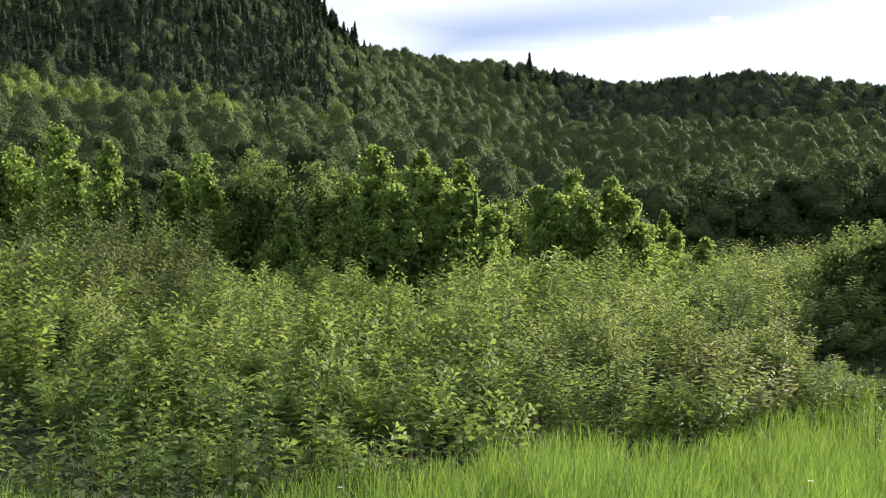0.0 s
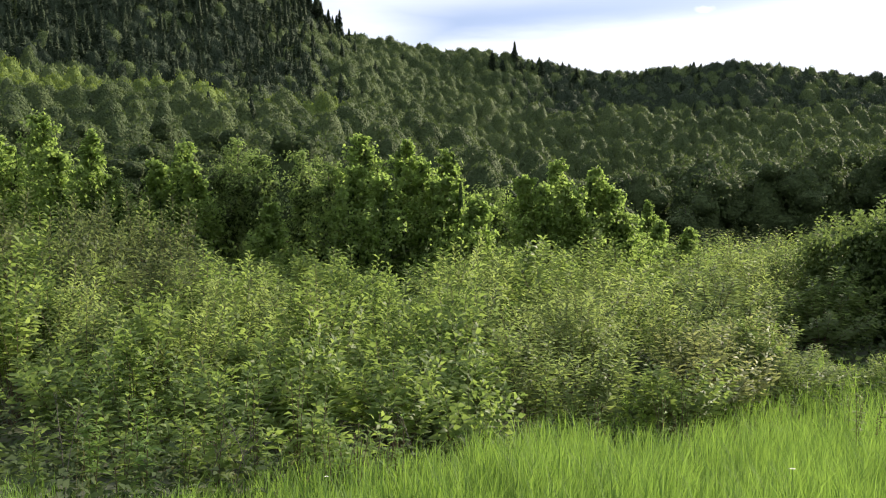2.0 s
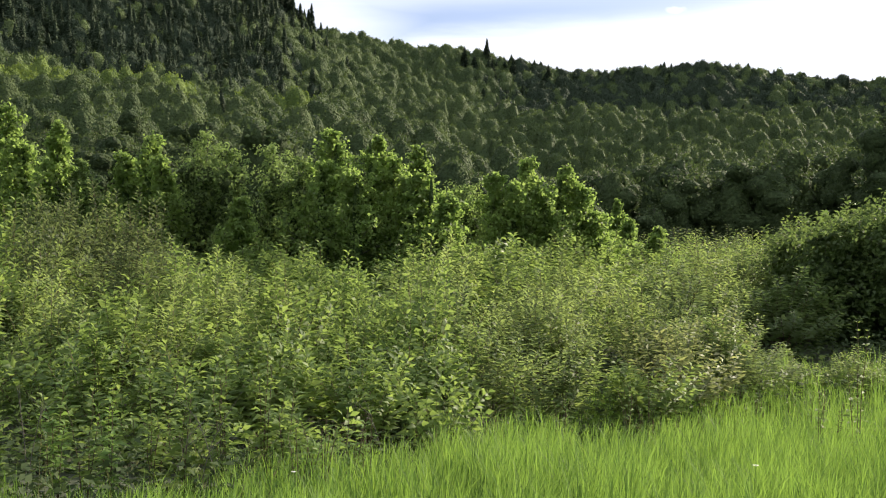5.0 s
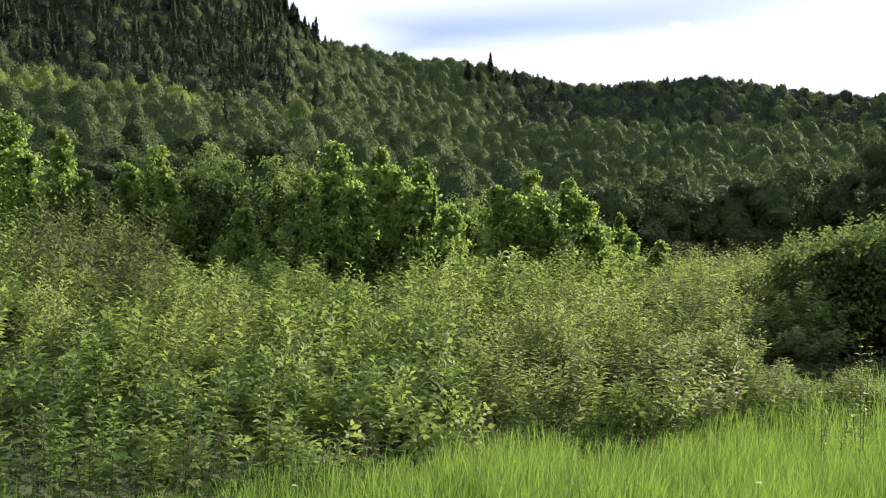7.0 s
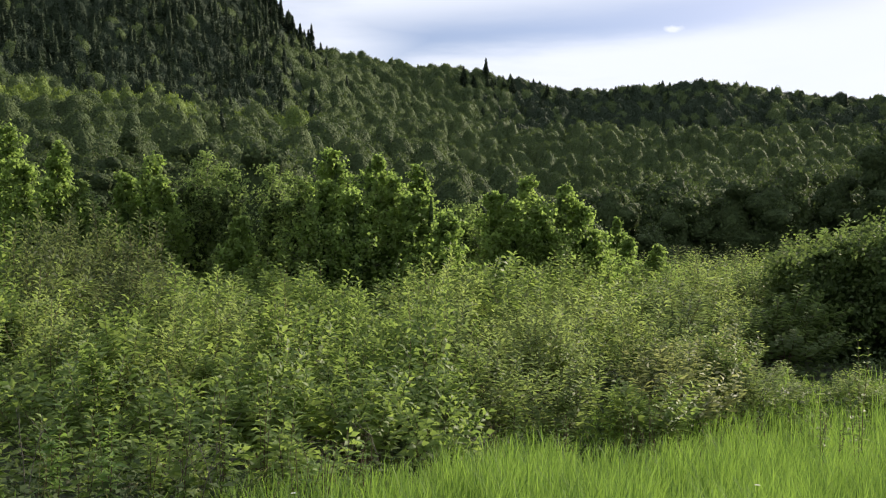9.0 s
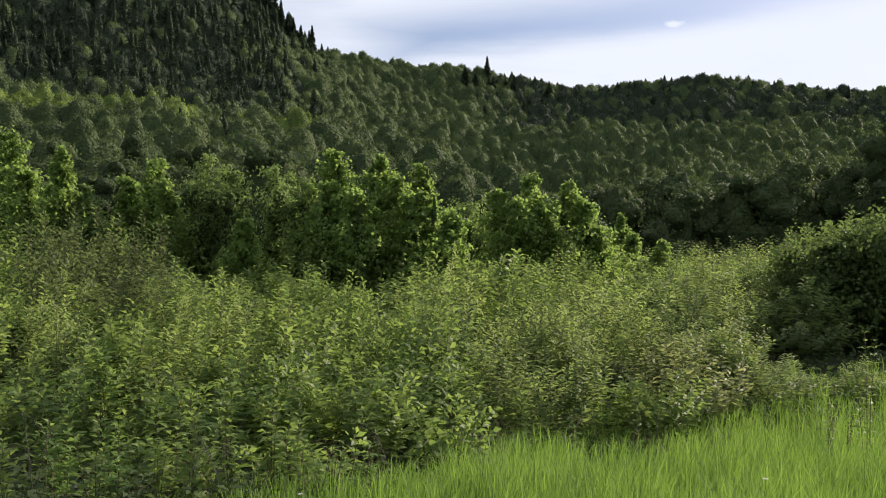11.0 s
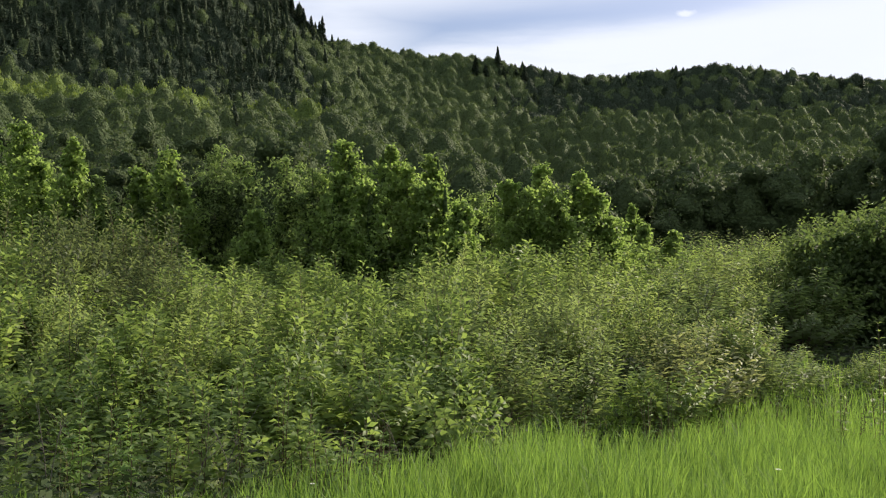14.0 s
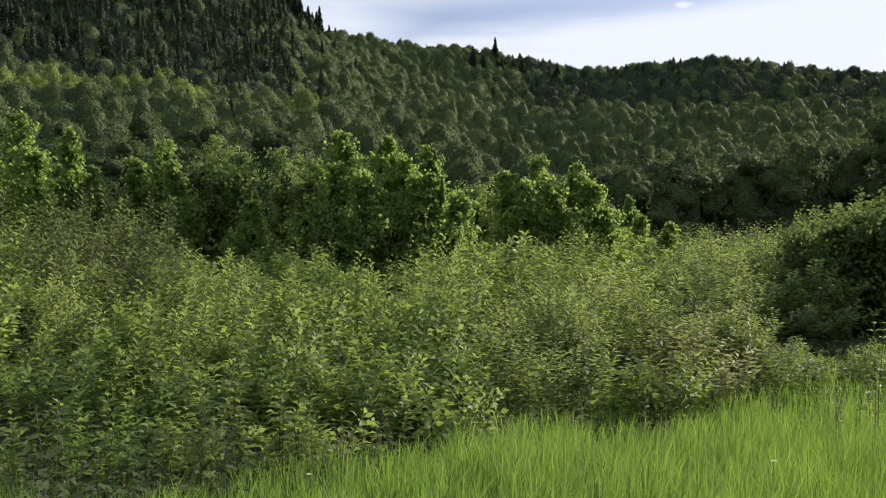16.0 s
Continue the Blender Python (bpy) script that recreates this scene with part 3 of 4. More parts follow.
def build_near_woods():
    """The foot of the hillside: single trees."""
    r = np.random.default_rng(21)
    kinds = []
    for k in range(6):
        rr = np.random.default_rng(300 + k)
        h, wide = rr.uniform(6.0, 7.8), rr.uniform(1.35, 1.9)
        wood, crown = limb_tree(rr, h, dome(wide), 26, 8, 0.15, 0.75, lift=0.4, low=0.18, along=2, puff=0.26, follow=0.3, stray=0.45)
        mass = lobed_mass(rr, h, wide, 9, 0.22)
        crown.add(*mass, 1)
        crown.add(*shell(rr, mass, 950, 0.21, 0.6, "quad", 0.42, 0.6, 0.6))
        kinds.append(tree_thing("aspen_tree", wood, crown, M_ASPEN, standing(-30 + 9 * k, 66 + k), "leafy green aspen with a thin grey trunk", "tree", "trees at the foot of the hill"))
    X, Y = scatter(47, 80, 3.2, r, 0.56)
    for k, (x, y) in enumerate(zip(X, Y)):
        if x / y > 0.20 and y < 56:
            continue
        size = np.interp(x / y, (-0.1, 0.03, 0.14, 0.24), (1.0, 0.6, 0.6, 1.2))
        copy_thing(kinds[k % 6], standing(x, y, r.uniform(0, 6), size * r.uniform(0.7, 1.1), r.uniform(0.8, 1.1)))
    for az, y, scale in ((0.535, 58.0, 1.25), (0.565, 60.0, 1.45), (0.60, 57.0, 1.35), (0.55, 63.0, 1.3)):
        copy_thing(kinds[int(10 * az) % 6], standing(az * y, y, 7 * az, scale, 1.1))


class Canopy:
    """The closed roof of leaves of a wood: crowns of many sizes on a jittered grid, each a steep dome."""

    def __init__(self, seed, step):
        self.step, self.n = step, 512
        r = np.random.default_rng(seed)
        shape = (self.n, self.n)
        self.jx, self.jy = r.uniform(0.0, 1.0, shape), r.uniform(0.0, 1.0, shape)
        self.tall, self.wide, self.tone = r.uniform(0.0, 1.0, shape) ** 1.3, r.uniform(0.5, 1.15, shape), r.uniform(0.0, 1.0, shape)

    def at(self, x, y, stature):
        """Height of the canopy over the ground, and the tone of the crown there."""
        i, j = np.floor(x / self.step).astype(int), np.floor(y / self.step).astype(int)
        best, tone = 0.35 * stature, np.full(x.shape, 0.1)
        for di in (-2, -1, 0, 1, 2):
            for dj in (-2, -1, 0, 1, 2):
                a, b = (i + di) % self.n, (j + dj) % self.n
                q = np.hypot(x - (i + di + self.jx[a, b]) * self.step, y - (j + dj + self.jy[a, b]) * self.step) / (self.step * self.wide[a, b])
                h = stature * (0.62 + 0.75 * self.tall[a, b]) * (1.0 - 0.5 * q ** 2.6)
                tone = np.where(h > best, self.tone[a, b], tone)
                best = np.maximum(best, h)
        return best, tone


def group_of(x, y):
    """Older and younger groups of trees, from -1 to 1."""
    wave = np.sin(0.31 * x + 1.9 * np.sin(0.17 * y + 0.6)) * np.sin(0.27 * y + 1.6 * np.sin(0.23 * x))
    return 0.65 * wave + 0.35 * np.sin(0.71 * x + 1.3 * np.sin(0.53 * y)) * np.sin(0.62 * y + 1.1 * np.sin(0.49 * x + 2.0))


def stature_of(x, y, share):
    """Usual height of the leafy trees; lower among the spruces and on the crest."""
    d = np.hypot(x, y)
    return np.interp(d, (80, 150, 250, 310), (6.2, 5.6, 5.4, 4.6)) * (1 - 0.45 * share) * (1 + 0.3 * group_of(x, y) * np.interp(d, (270, 310), (1, 0.3)))


def build_far_woods():
    """The leafy woods up the slopes: a closed, lumpy canopy thick with upright sprays."""
    for kind, d0, d1, step, thick, size in (("near", 76, 146, 2.4, 15.0, 0.30), ("far", 146, 322, 2.4, 7.8, 0.46)):
        canopy = Canopy(31, step)
        r = np.random.default_rng(33)
        ds = np.linspace(d0, d1, 115 if kind == "near" else 200)
        bearings = np.linspace(-0.53, 0.60, 240 if kind == "near" else 400)
        D, A = np.meshgrid(ds, bearings, indexing="ij")
        X, Y = (D * np.sin(A)).ravel(), (D * np.cos(A)).ravel()
        n = int(thick * 0.5 * 1.13 * (d1 ** 2 - d0 ** 2))
        sd, sa = np.sqrt(r.uniform(d0 ** 2, d1 ** 2, n)), r.uniform(-0.53, 0.60, n)
        lx, ly = sd * np.sin(sa), sd * np.cos(sa)

        def roof(x, y):
            share = wooded(x / y, np.hypot(x, y))
            h, tone = canopy.at(x, y, stature_of(x, y, share))
            return land(x, y) - 0.3 + h * np.clip((np.hypot(x, y) - 75.5) / 2.5, 0, 1), tone

        Z, tone = roof(X, Y)
        lz, ltone = roof(lx, ly)
        slope = np.stack([lz - roof(lx + 0.3, ly)[0], lz - roof(lx, ly + 0.3)[0], np.full(n, 0.3)], 1)
        N = unit(slope)

        def tint_of(x, y, tone):
            stand = 0.5 * np.sin(0.055 * x + 1.3 * np.sin(0.041 * y)) * np.sin(0.06 * y + 1.1 * np.sin(0.05 * x)) + 0.25 * np.sin(0.17 * x + 0.9 * np.sin(0.13 * y))
            return np.clip(0.30 + 0.4 * stand + 0.2 * group_of(x, y) + 0.9 * (tone - 0.5), 0, 1.1)

        def sunlit_band(x, y, tone):
            """Where sunlit treetops are painted in as brighter leaves, on the edge of the bench."""
            return np.clip((-0.05 - x / y) / 0.08, 0, 1) * np.exp(-((np.hypot(x, y) - 146) / 13) ** 2) > 0.2 + 0.55 * tone

        i, j = np.meshgrid(np.arange(len(ds) - 1), np.arange(len(bearings) - 1), indexing="ij")
        m = len(bearings)
        F = np.stack([i * m + j, i * m + j + 1, (i + 1) * m + j + 1, (i + 1) * m + j], -1).reshape(-1, 4)[:, ::-1]
        heap = Heap()
        V = np.stack([X, Y, Z], 1)
        coniferous = lambda x, y, tone: wooded(x / y, np.hypot(x, y)) > 0.12 + 0.6 * tone
        slots = np.where(coniferous(X, Y, tone), 5, np.where(sunlit_band(X, Y, tone), 3, 1))[F[:, 0]]
        heap.add(V, F[slots == 1], 1, tint_of(X, Y, tone))
        for slot in (3, 5):
            heap.f.setdefault((4, slot), []).append(F[slots == slot])
        P = np.stack([lx, ly, lz], 1) + N * r.uniform(-0.15, 0.9, (n, 1)) * size * 0.9
        face = N + r.normal(size=(n, 3)) * 0.3
        way = np.array([0, 0, 1.0]) + N * 0.35 + r.normal(size=(n, 3)) * 0.55
        L = size * r.uniform(0.6, 1.5, n)
        leaf_tint = tint_of(lx, ly, ltone)
        needles = coniferous(lx, ly, ltone)
        bright = sunlit_band(lx, ly, ltone) & ~needles
        for mask, slot in ((~bright & ~needles, 0), (bright, 2), (needles, 4)):
            if mask.any():
                V, F = leaves(P[mask] - unit(way[mask]) * L[mask][:, None] * 0.4, way[mask], face[mask], L[mask], L[mask] * 0.6, "quad" if kind == "near" else "tri")
                heap.add(V, F, slot, np.repeat(leaf_tint[mask], 4 if kind == "near" else 3))
        woods = tagged(new("aspen_woods"), "dense leafy green aspen forest with a sunlit band painted yellow-green", "forest", kind="stuff")
        tagged(part("foliage", shaded_smooth(heap.mesh("foliage", [M_ASPEN, M_MASS, M_SUNLIT, M_SUNLITMASS, M_SPRUCE, M_DARKMASS])), woods), kind="stuff")


def build_spruce_woods():
    """The spruces among and above the leafy woods."""
    r = np.random.default_rng(35)
    x, y = scatter(100, 318, 2.7, r)
    keep = r.random(len(x)) < wooded(x / y, np.hypot(x, y)) * np.interp(x / y, (-0.1, 0.1), (1.0, 0.8))
    x, y = x[keep], y[keep]
    pick = r.integers(0, 7, len(x))
    crowns, trunks = Heap(), Heap()
    for k in range(7):
        rr = np.random.default_rng(500 + k)
        wood, crown = spruce(rr, 8.2, 2.6, 20, 9, 0.36, "tri")
        mass = foliage_mass(rr, 8.6, lambda q: 2.0 * (1 - q) ** 0.85 + 0.05, 0.04, 6, 6, 0.7)
        cv, cf = np.concatenate(crown.v), np.concatenate(list(crown.f.values())[0])
        tv, tf = wood.v[0] * np.array([0.6, 0.6, 0.9]), list(wood.f.values())[0][0]
        sel = np.where(pick == k)[0]
        n = len(sel)
        ang, sc = r.uniform(0, 6.28, n), r.uniform(0.65, 1.05, n)
        tint = np.clip(0.2 + 0.7 * r.random(n), 0, 1)
        tall = sc * r.uniform(0.75, 1.15, n) * np.interp(x[sel] / y[sel], (-0.08, 0.02), (1.0, 0.62))
        base = np.stack([x[sel], y[sel], land(x[sel], y[sel]) - 0.1], 1)
        c, s = np.cos(ang), np.sin(ang)
        for heap, slot, (v, f) in ((crowns, 0, (cv, cf)), (trunks, 0, (tv, tf)), (crowns, 1, mass)):
            V = np.stack([np.outer(c * sc, v[:, 0]) - np.outer(s * sc, v[:, 1]), np.outer(s * sc, v[:, 0]) + np.outer(c * sc, v[:, 1]), np.outer(tall, v[:, 2])], -1) + base[:, None]
            F = (f[None] + (np.arange(n) * len(v))[:, None, None]).reshape(-1, f.shape[1])
            heap.add(V.reshape(-1, 3), F, slot, np.repeat(tint, len(v)))
    woods = tagged(new("spruce_woods"), "dark green spruce forest on the upper slopes", "forest", kind="stuff")
    tagged(part("foliage", crowns.mesh("foliage", [M_SPRUCE, M_DARKMASS]), woods), kind="stuff")
    tagged(part("trunks", trunks.mesh("trunks", [M_DARKBARK]), woods), kind="stuff")


def build_skyline_spruces():
    """Spruces that stand out against the sky on the ridge: bearing, height."""
    plan = [(0.069, 8.2), (0.093, 8.6), (0.099, 6.0), (0.122, 6.2), (0.160, 6.4), (-0.095, 10.5), (-0.107, 8.5), (-0.098, 8.0), (-0.128, 10.0), (-0.134, 11.0), (-0.139, 11.5),
            (-0.147, 11.0), (-0.121, 8.0), (0.080, 5.5), (-0.152, 12.0), (-0.115, 8.5)]
    for k, (az, h) in enumerate(plan):
        r = np.random.default_rng(700 + k)
        d = 302 + r.uniform(-4, 6)
        y = d / math.hypot(1, az)
        wood, crown = spruce(r, h * 1.15, 2.2, 34, 14, 0.34)
        crown.add(*foliage_mass(r, h * 1.15, lambda q: 1.7 * (1 - q) ** 0.9 + 0.04, 0.06, 7, 8, 0.6), 1)
        tree_thing("spruce_tree", wood, crown, M_SPRUCE, standing(az * y, y), "tall dark spruce on the ridge against the sky", "tree", "spruces on the ridge", M_DARKMASS)


build_row_trees()
build_alder_bushes()
build_near_woods()
build_far_woods()
build_spruce_woods()
build_skyline_spruces()

# ---- the thicket ----
# height of the shrubs' tops over bearing (columns) and distance (rows)
TOP_AZ = (-0.55, -0.35, -0.20, -0.06, 0.08, 0.25, 0.40, 0.55)
TOP_D = (5.6, 7.0, 8.3, 10.0, 12.0, 14.0, 17.0, 20.0, 24.0, 32.0, 42.0)
TOP_Z = (
    (0.22, 0.22, 0.20, 0.15, 0.15, 0.20, 0.20, 0.20),
    (0.50, 0.45, 0.40, 0.30, 0.20, 0.20, 0.20, 0.20),
    (0.65, 0.62, 0.55, 0.40, 0.30, 0.25, 0.20, 0.20),
    (0.95, 0.90, 0.85, 0.70, 0.50, 0.35, 0.25, 0.20),
    (1.15, 1.10, 1.00, 1.05, 0.75, 0.50, 0.38, 0.30),
    (1.40, 1.25, 1.10, 1.25, 0.95, 0.62, 0.30, -0.30),
    (1.90, 1.65, 1.20, 1.10, 1.00, 0.75, -0.15, -0.45),
    (2.05, 2.05, 1.30, 1.10, 1.40, 1.00, 0.60, 0.60),
    (2.40, 2.60, 1.50, 1.15, 1.80, 1.25, 1.65, 2.70),
    (2.20, 2.20, 1.50, 1.20, 1.40, 1.40, 2.00, 3.20),
    (2.50, 2.50, 1.80, 1.60, 1.70, 1.65, 1.70, 2.00),
)
EDGE_X = (-9.0, -3.6, -1.6, -0.4, 0.6, 2.4, 4.6, 7.0, 12.0)
EDGE_Y = (5.3, 5.4, 6.1, 7.2, 9.0, 10.5, 12.4, 13.6, 15.0)


def top_of(az, d):
    rows = [np.interp(az, TOP_AZ, row) for row in TOP_Z]
    return float(np.interp(d, TOP_D, rows))


def shoot_shrub(r, shoots, nodes, size, slim, shape, width=0.55, height=1.5, bare=0.40):
    """A shrub of upright shoots that lean outwards, with pairs of leaves up each of them. Gives stems and the leaves' frames."""
    stems, frames = Heap(), []
    for k in range(shoots):
        turn, lean = r.uniform(0, 2 * np.pi), math.sqrt(r.random())
        tall = height * r.uniform(0.62, 1.08) * (1 - 0.42 * lean ** 2)
        foot = np.array([math.cos(turn), math.sin(turn)]) * 0.14 * lean * r.random()
        q = np.linspace(0, 1, 5)
        out = width * lean * q ** 1.5
        wav = r.normal(size=(5, 2)) * 0.018 * q[:, None] * height
        spine = np.stack([foot[0] + math.cos(turn) * out + wav[:, 0], foot[1] + math.sin(turn) * out + wav[:, 1], tall * q], 1)
        stems.add(*tube(spine[::2], 0.0030 * (1 - 0.75 * q[::2]) * height + 0.0010, 3))
        s = bare + 0.1 * r.random() + (0.9 - bare) * np.linspace(0, 1, nodes) ** 0.75
        s = s / s[-1]
        at = np.stack([np.interp(s, q, spine[:, j]) for j in range(3)], 1)
        T = unit(np.gradient(at, axis=0))
        twist = r.uniform(0, 6.28)
        for side in (0, 1):
            phi = twist + np.arange(nodes) * (np.pi / 2) + side * np.pi + r.normal(size=nodes) * 0.25
            R = np.stack([np.cos(phi), np.sin(phi), np.zeros(nodes)], 1)
            up = (0.25 + 0.75 * s ** 3)[:, None] * r.uniform(0.5, 1.3, (nodes, 1))
            D = R + T * up
            away = R * r.uniform(0.0, 0.12, (nodes, 1)) * (1.12 - s)[:, None] * 2.2
            N = T + r.normal(size=(nodes, 3)) * 0.28 - R * 0.2
            L = size * r.uniform(0.75, 1.2, nodes) * (1.05 - 0.35 * s ** 4)
            frames.append((at + away, D, N, L, L * slim))
    P, D, N, L, W = (np.concatenate([f[j] for f in frames]) for j in range(5))
    return stems, (P, D, N, L, W)


def shrub_thing(name, r, leaf, label, shoots, nodes, size, slim, shape, width, height, m, category="shrub", group="thicket"):
    stems, (P, D, N, L, W) = shoot_shrub(r, shoots, nodes, size, slim, shape, width, height)
    ob = new(name)
    ob.matrix_basis = m
    tagged(part("branchwork", stems.mesh("branchwork", [M_TWIG]), ob), kind="stuff")
    heap = Heap()
    heap.add(*leaves(P, D, N, L, W, shape, 0.3))
    tagged(part("foliage", heap.mesh("foliage", [leaf]), ob), kind="stuff")
    return tagged(ob, label, category, group)


def build_thicket():
    r = np.random.default_rng(41)
    near = [shrub_thing("dogwood_shrub", np.random.default_rng(800 + k), M_DOGWOOD, "leafy green shrub of upright shoots with paired leaves", 26, 16, 0.145, 0.46, "fine", 0.60, 1.5, standing(-3.0 + 0.9 * k, 9.5)) for k in range(4)]
    low = [shrub_thing("dogwood_shrub", np.random.default_rng(810 + k), M_DOGWOOD, "low leafy green shrub at the front of the thicket", 15, 10, 0.125, 0.46, "fine", 0.50, 0.8, standing(-3.4 + 0.9 * k, 8.9 if k < 2 else 7.4)) for k in range(4)]
    mid = [shrub_thing("dogwood_shrub", np.random.default_rng(820 + k), M_DOGWOOD, "dense green shrub of the thicket", 24, 19, 0.13, 0.46, "quad", 0.66, 1.5, standing(-2.6 + 1.6 * k, 12.5)) for k in range(3)]
    grey = [shrub_thing("willow_shrub", np.random.default_rng(840 + k), M_WILLOW, "grey-green willow shrub with narrow leaves", 28, 22, 0.115, 0.36, "quad", 0.72, 1.6, standing(1.4 + 1.6 * k, 15.5)) for k in range(3)]
    rosy = [shrub_thing("willow_shrub", np.random.default_rng(850 + k), M_ROSY, "green willow shrub with reddish young leaves", 22, 18, 0.12, 0.42, "quad", 0.70, 1.5, standing(3.9 + 1.0 * k, 13.6 + 0.5 * k)) for k in range(2)]
    brown = [shrub_thing("willow_shrub", np.random.default_rng(860 + k), M_BROWNISH, "brownish green willow bush with thin twigs", 30, 24, 0.115, 0.38, "quad", 0.85, 1.8, standing(-7.8 + 1.3 * k, 22.0)) for k in range(2)]
    dark = [shrub_thing("alder_shrub", np.random.default_rng(880 + k), M_ALDER, "dark green alder bush with dense broad leaves", 36, 20, 0.12, 0.62, "quad", 0.95, 1.8, standing(9.8 + 1.2 * k, 22.6)) for k in range(3)]
    far = [shrub_thing("willow_shrub", np.random.default_rng(900 + k), M_DOGWOOD, "low green bush in the valley", 28, 12, 0.10, 0.45, "quad", 0.80, 1.5, standing(-6.0 + 4 * k, 31.0)) for k in range(3)]
    edge = [shrub_thing("willow_shrub", np.random.default_rng(920 + k), M_BROWNISH, "brownish green bush at the edge of the woods", 28, 15, 0.105, 0.6, "quad", 0.85, 1.8, standing(-12.0 + 9 * k, 45.0)) for k in range(3)]
    for d0, d1, step in ((5.2, 11.0, 0.86), (11.0, 18.0, 1.12), (18.0, 27.0, 1.6), (27.0, 46.0, 2.2), (46.0, 62.0, 3.0)):
        X, Y = scatter(d0, d1, step, r, 0.56)
        for x, y in zip(X, Y):
            d, az = math.hypot(x, y), x / y
            if y < np.interp(x, EDGE_X, EDGE_Y) + np.interp(x, (-1.2, 0.4), (1.25, 0.1)):
                continue
            if -1.25 < x < 0.1 and y < 10.3 or x < -0.6 and y < 8.7:
                continue
            top = top_of(az, d) - z_of(x, y) + r.normal() * 0.10 + 0.75 * noise.noise(Vector((x * 0.75, y * 0.55, 3.0)))
            if 8.0 < d < 26 and noise.noise(Vector((x * 0.55, y * 0.5, 9.0))) < -0.24:
                continue
            if az > 0.435 and 17.0 < d < 24.5:
                continue
            if d > 46:
                kinds, top = edge, r.uniform(1.8, 3.4)
            elif az > 0.395 and 19.8 < d < 33:
                kinds = dark
            elif d < 11.0:
                kinds = near
            elif az < -0.26 and d > 16 and d < 27:
                kinds = brown if r.random() < 0.55 else mid
            elif d < 27:
                kinds = grey if r.random() < (0.62 if az > 0.02 else 0.3) else mid
            else:
                kinds = far
            if d < 14 and top < 1.12 and kinds is not dark:
                kinds = low
            if 0.2 < az < 0.40 and 10.5 < d < 17 and r.random() < 0.4:
                kinds = rosy
            ob = kinds[int(r.integers(len(kinds)))]
            s = step / 0.9 * (0.8 if d > 11 else 1.0) * (1.15 if kinds is low else 1.0) * r.uniform(0.85, 1.2)
            own = 0.8 if kinds is low else 1.5 if ob.name.startswith("dogwood") or kinds is far else 1.7
            copy_thing(ob, Matrix.LocRotScale((x, y, z_of(x, y) - 0.02), Euler((r.normal() * 0.05, r.normal() * 0.05, r.uniform(0, 6.28))), (s, s, max(0.45, top / own))))


build_thicket()

# ---- the grass bank ----


def scattered_blades(r):
    """Short grass on the bank round about, out of the view."""
    n = 40000
    x, y = r.uniform(-9, 10, n), r.uniform(-6, 5, n)
    keep = (np.abs(x) > 0.56 * y + 0.2) | (y < 2.6)
    x, y = x[keep], y[keep]
    n = len(x)
    P = np.stack([x, y, land(x, y) - 0.01], 1)
    D = r.normal(size=(n, 3)) * np.array([0.35, 0.35, 0]) + np.array([0, 0, 1.0])
    return leaves(P, D, r.normal(size=(n, 3)) * np.array([1, 1, 0.1]), 0.3 * r.uniform(0.5, 1.4, n), 0.016, "quad", 0.12)


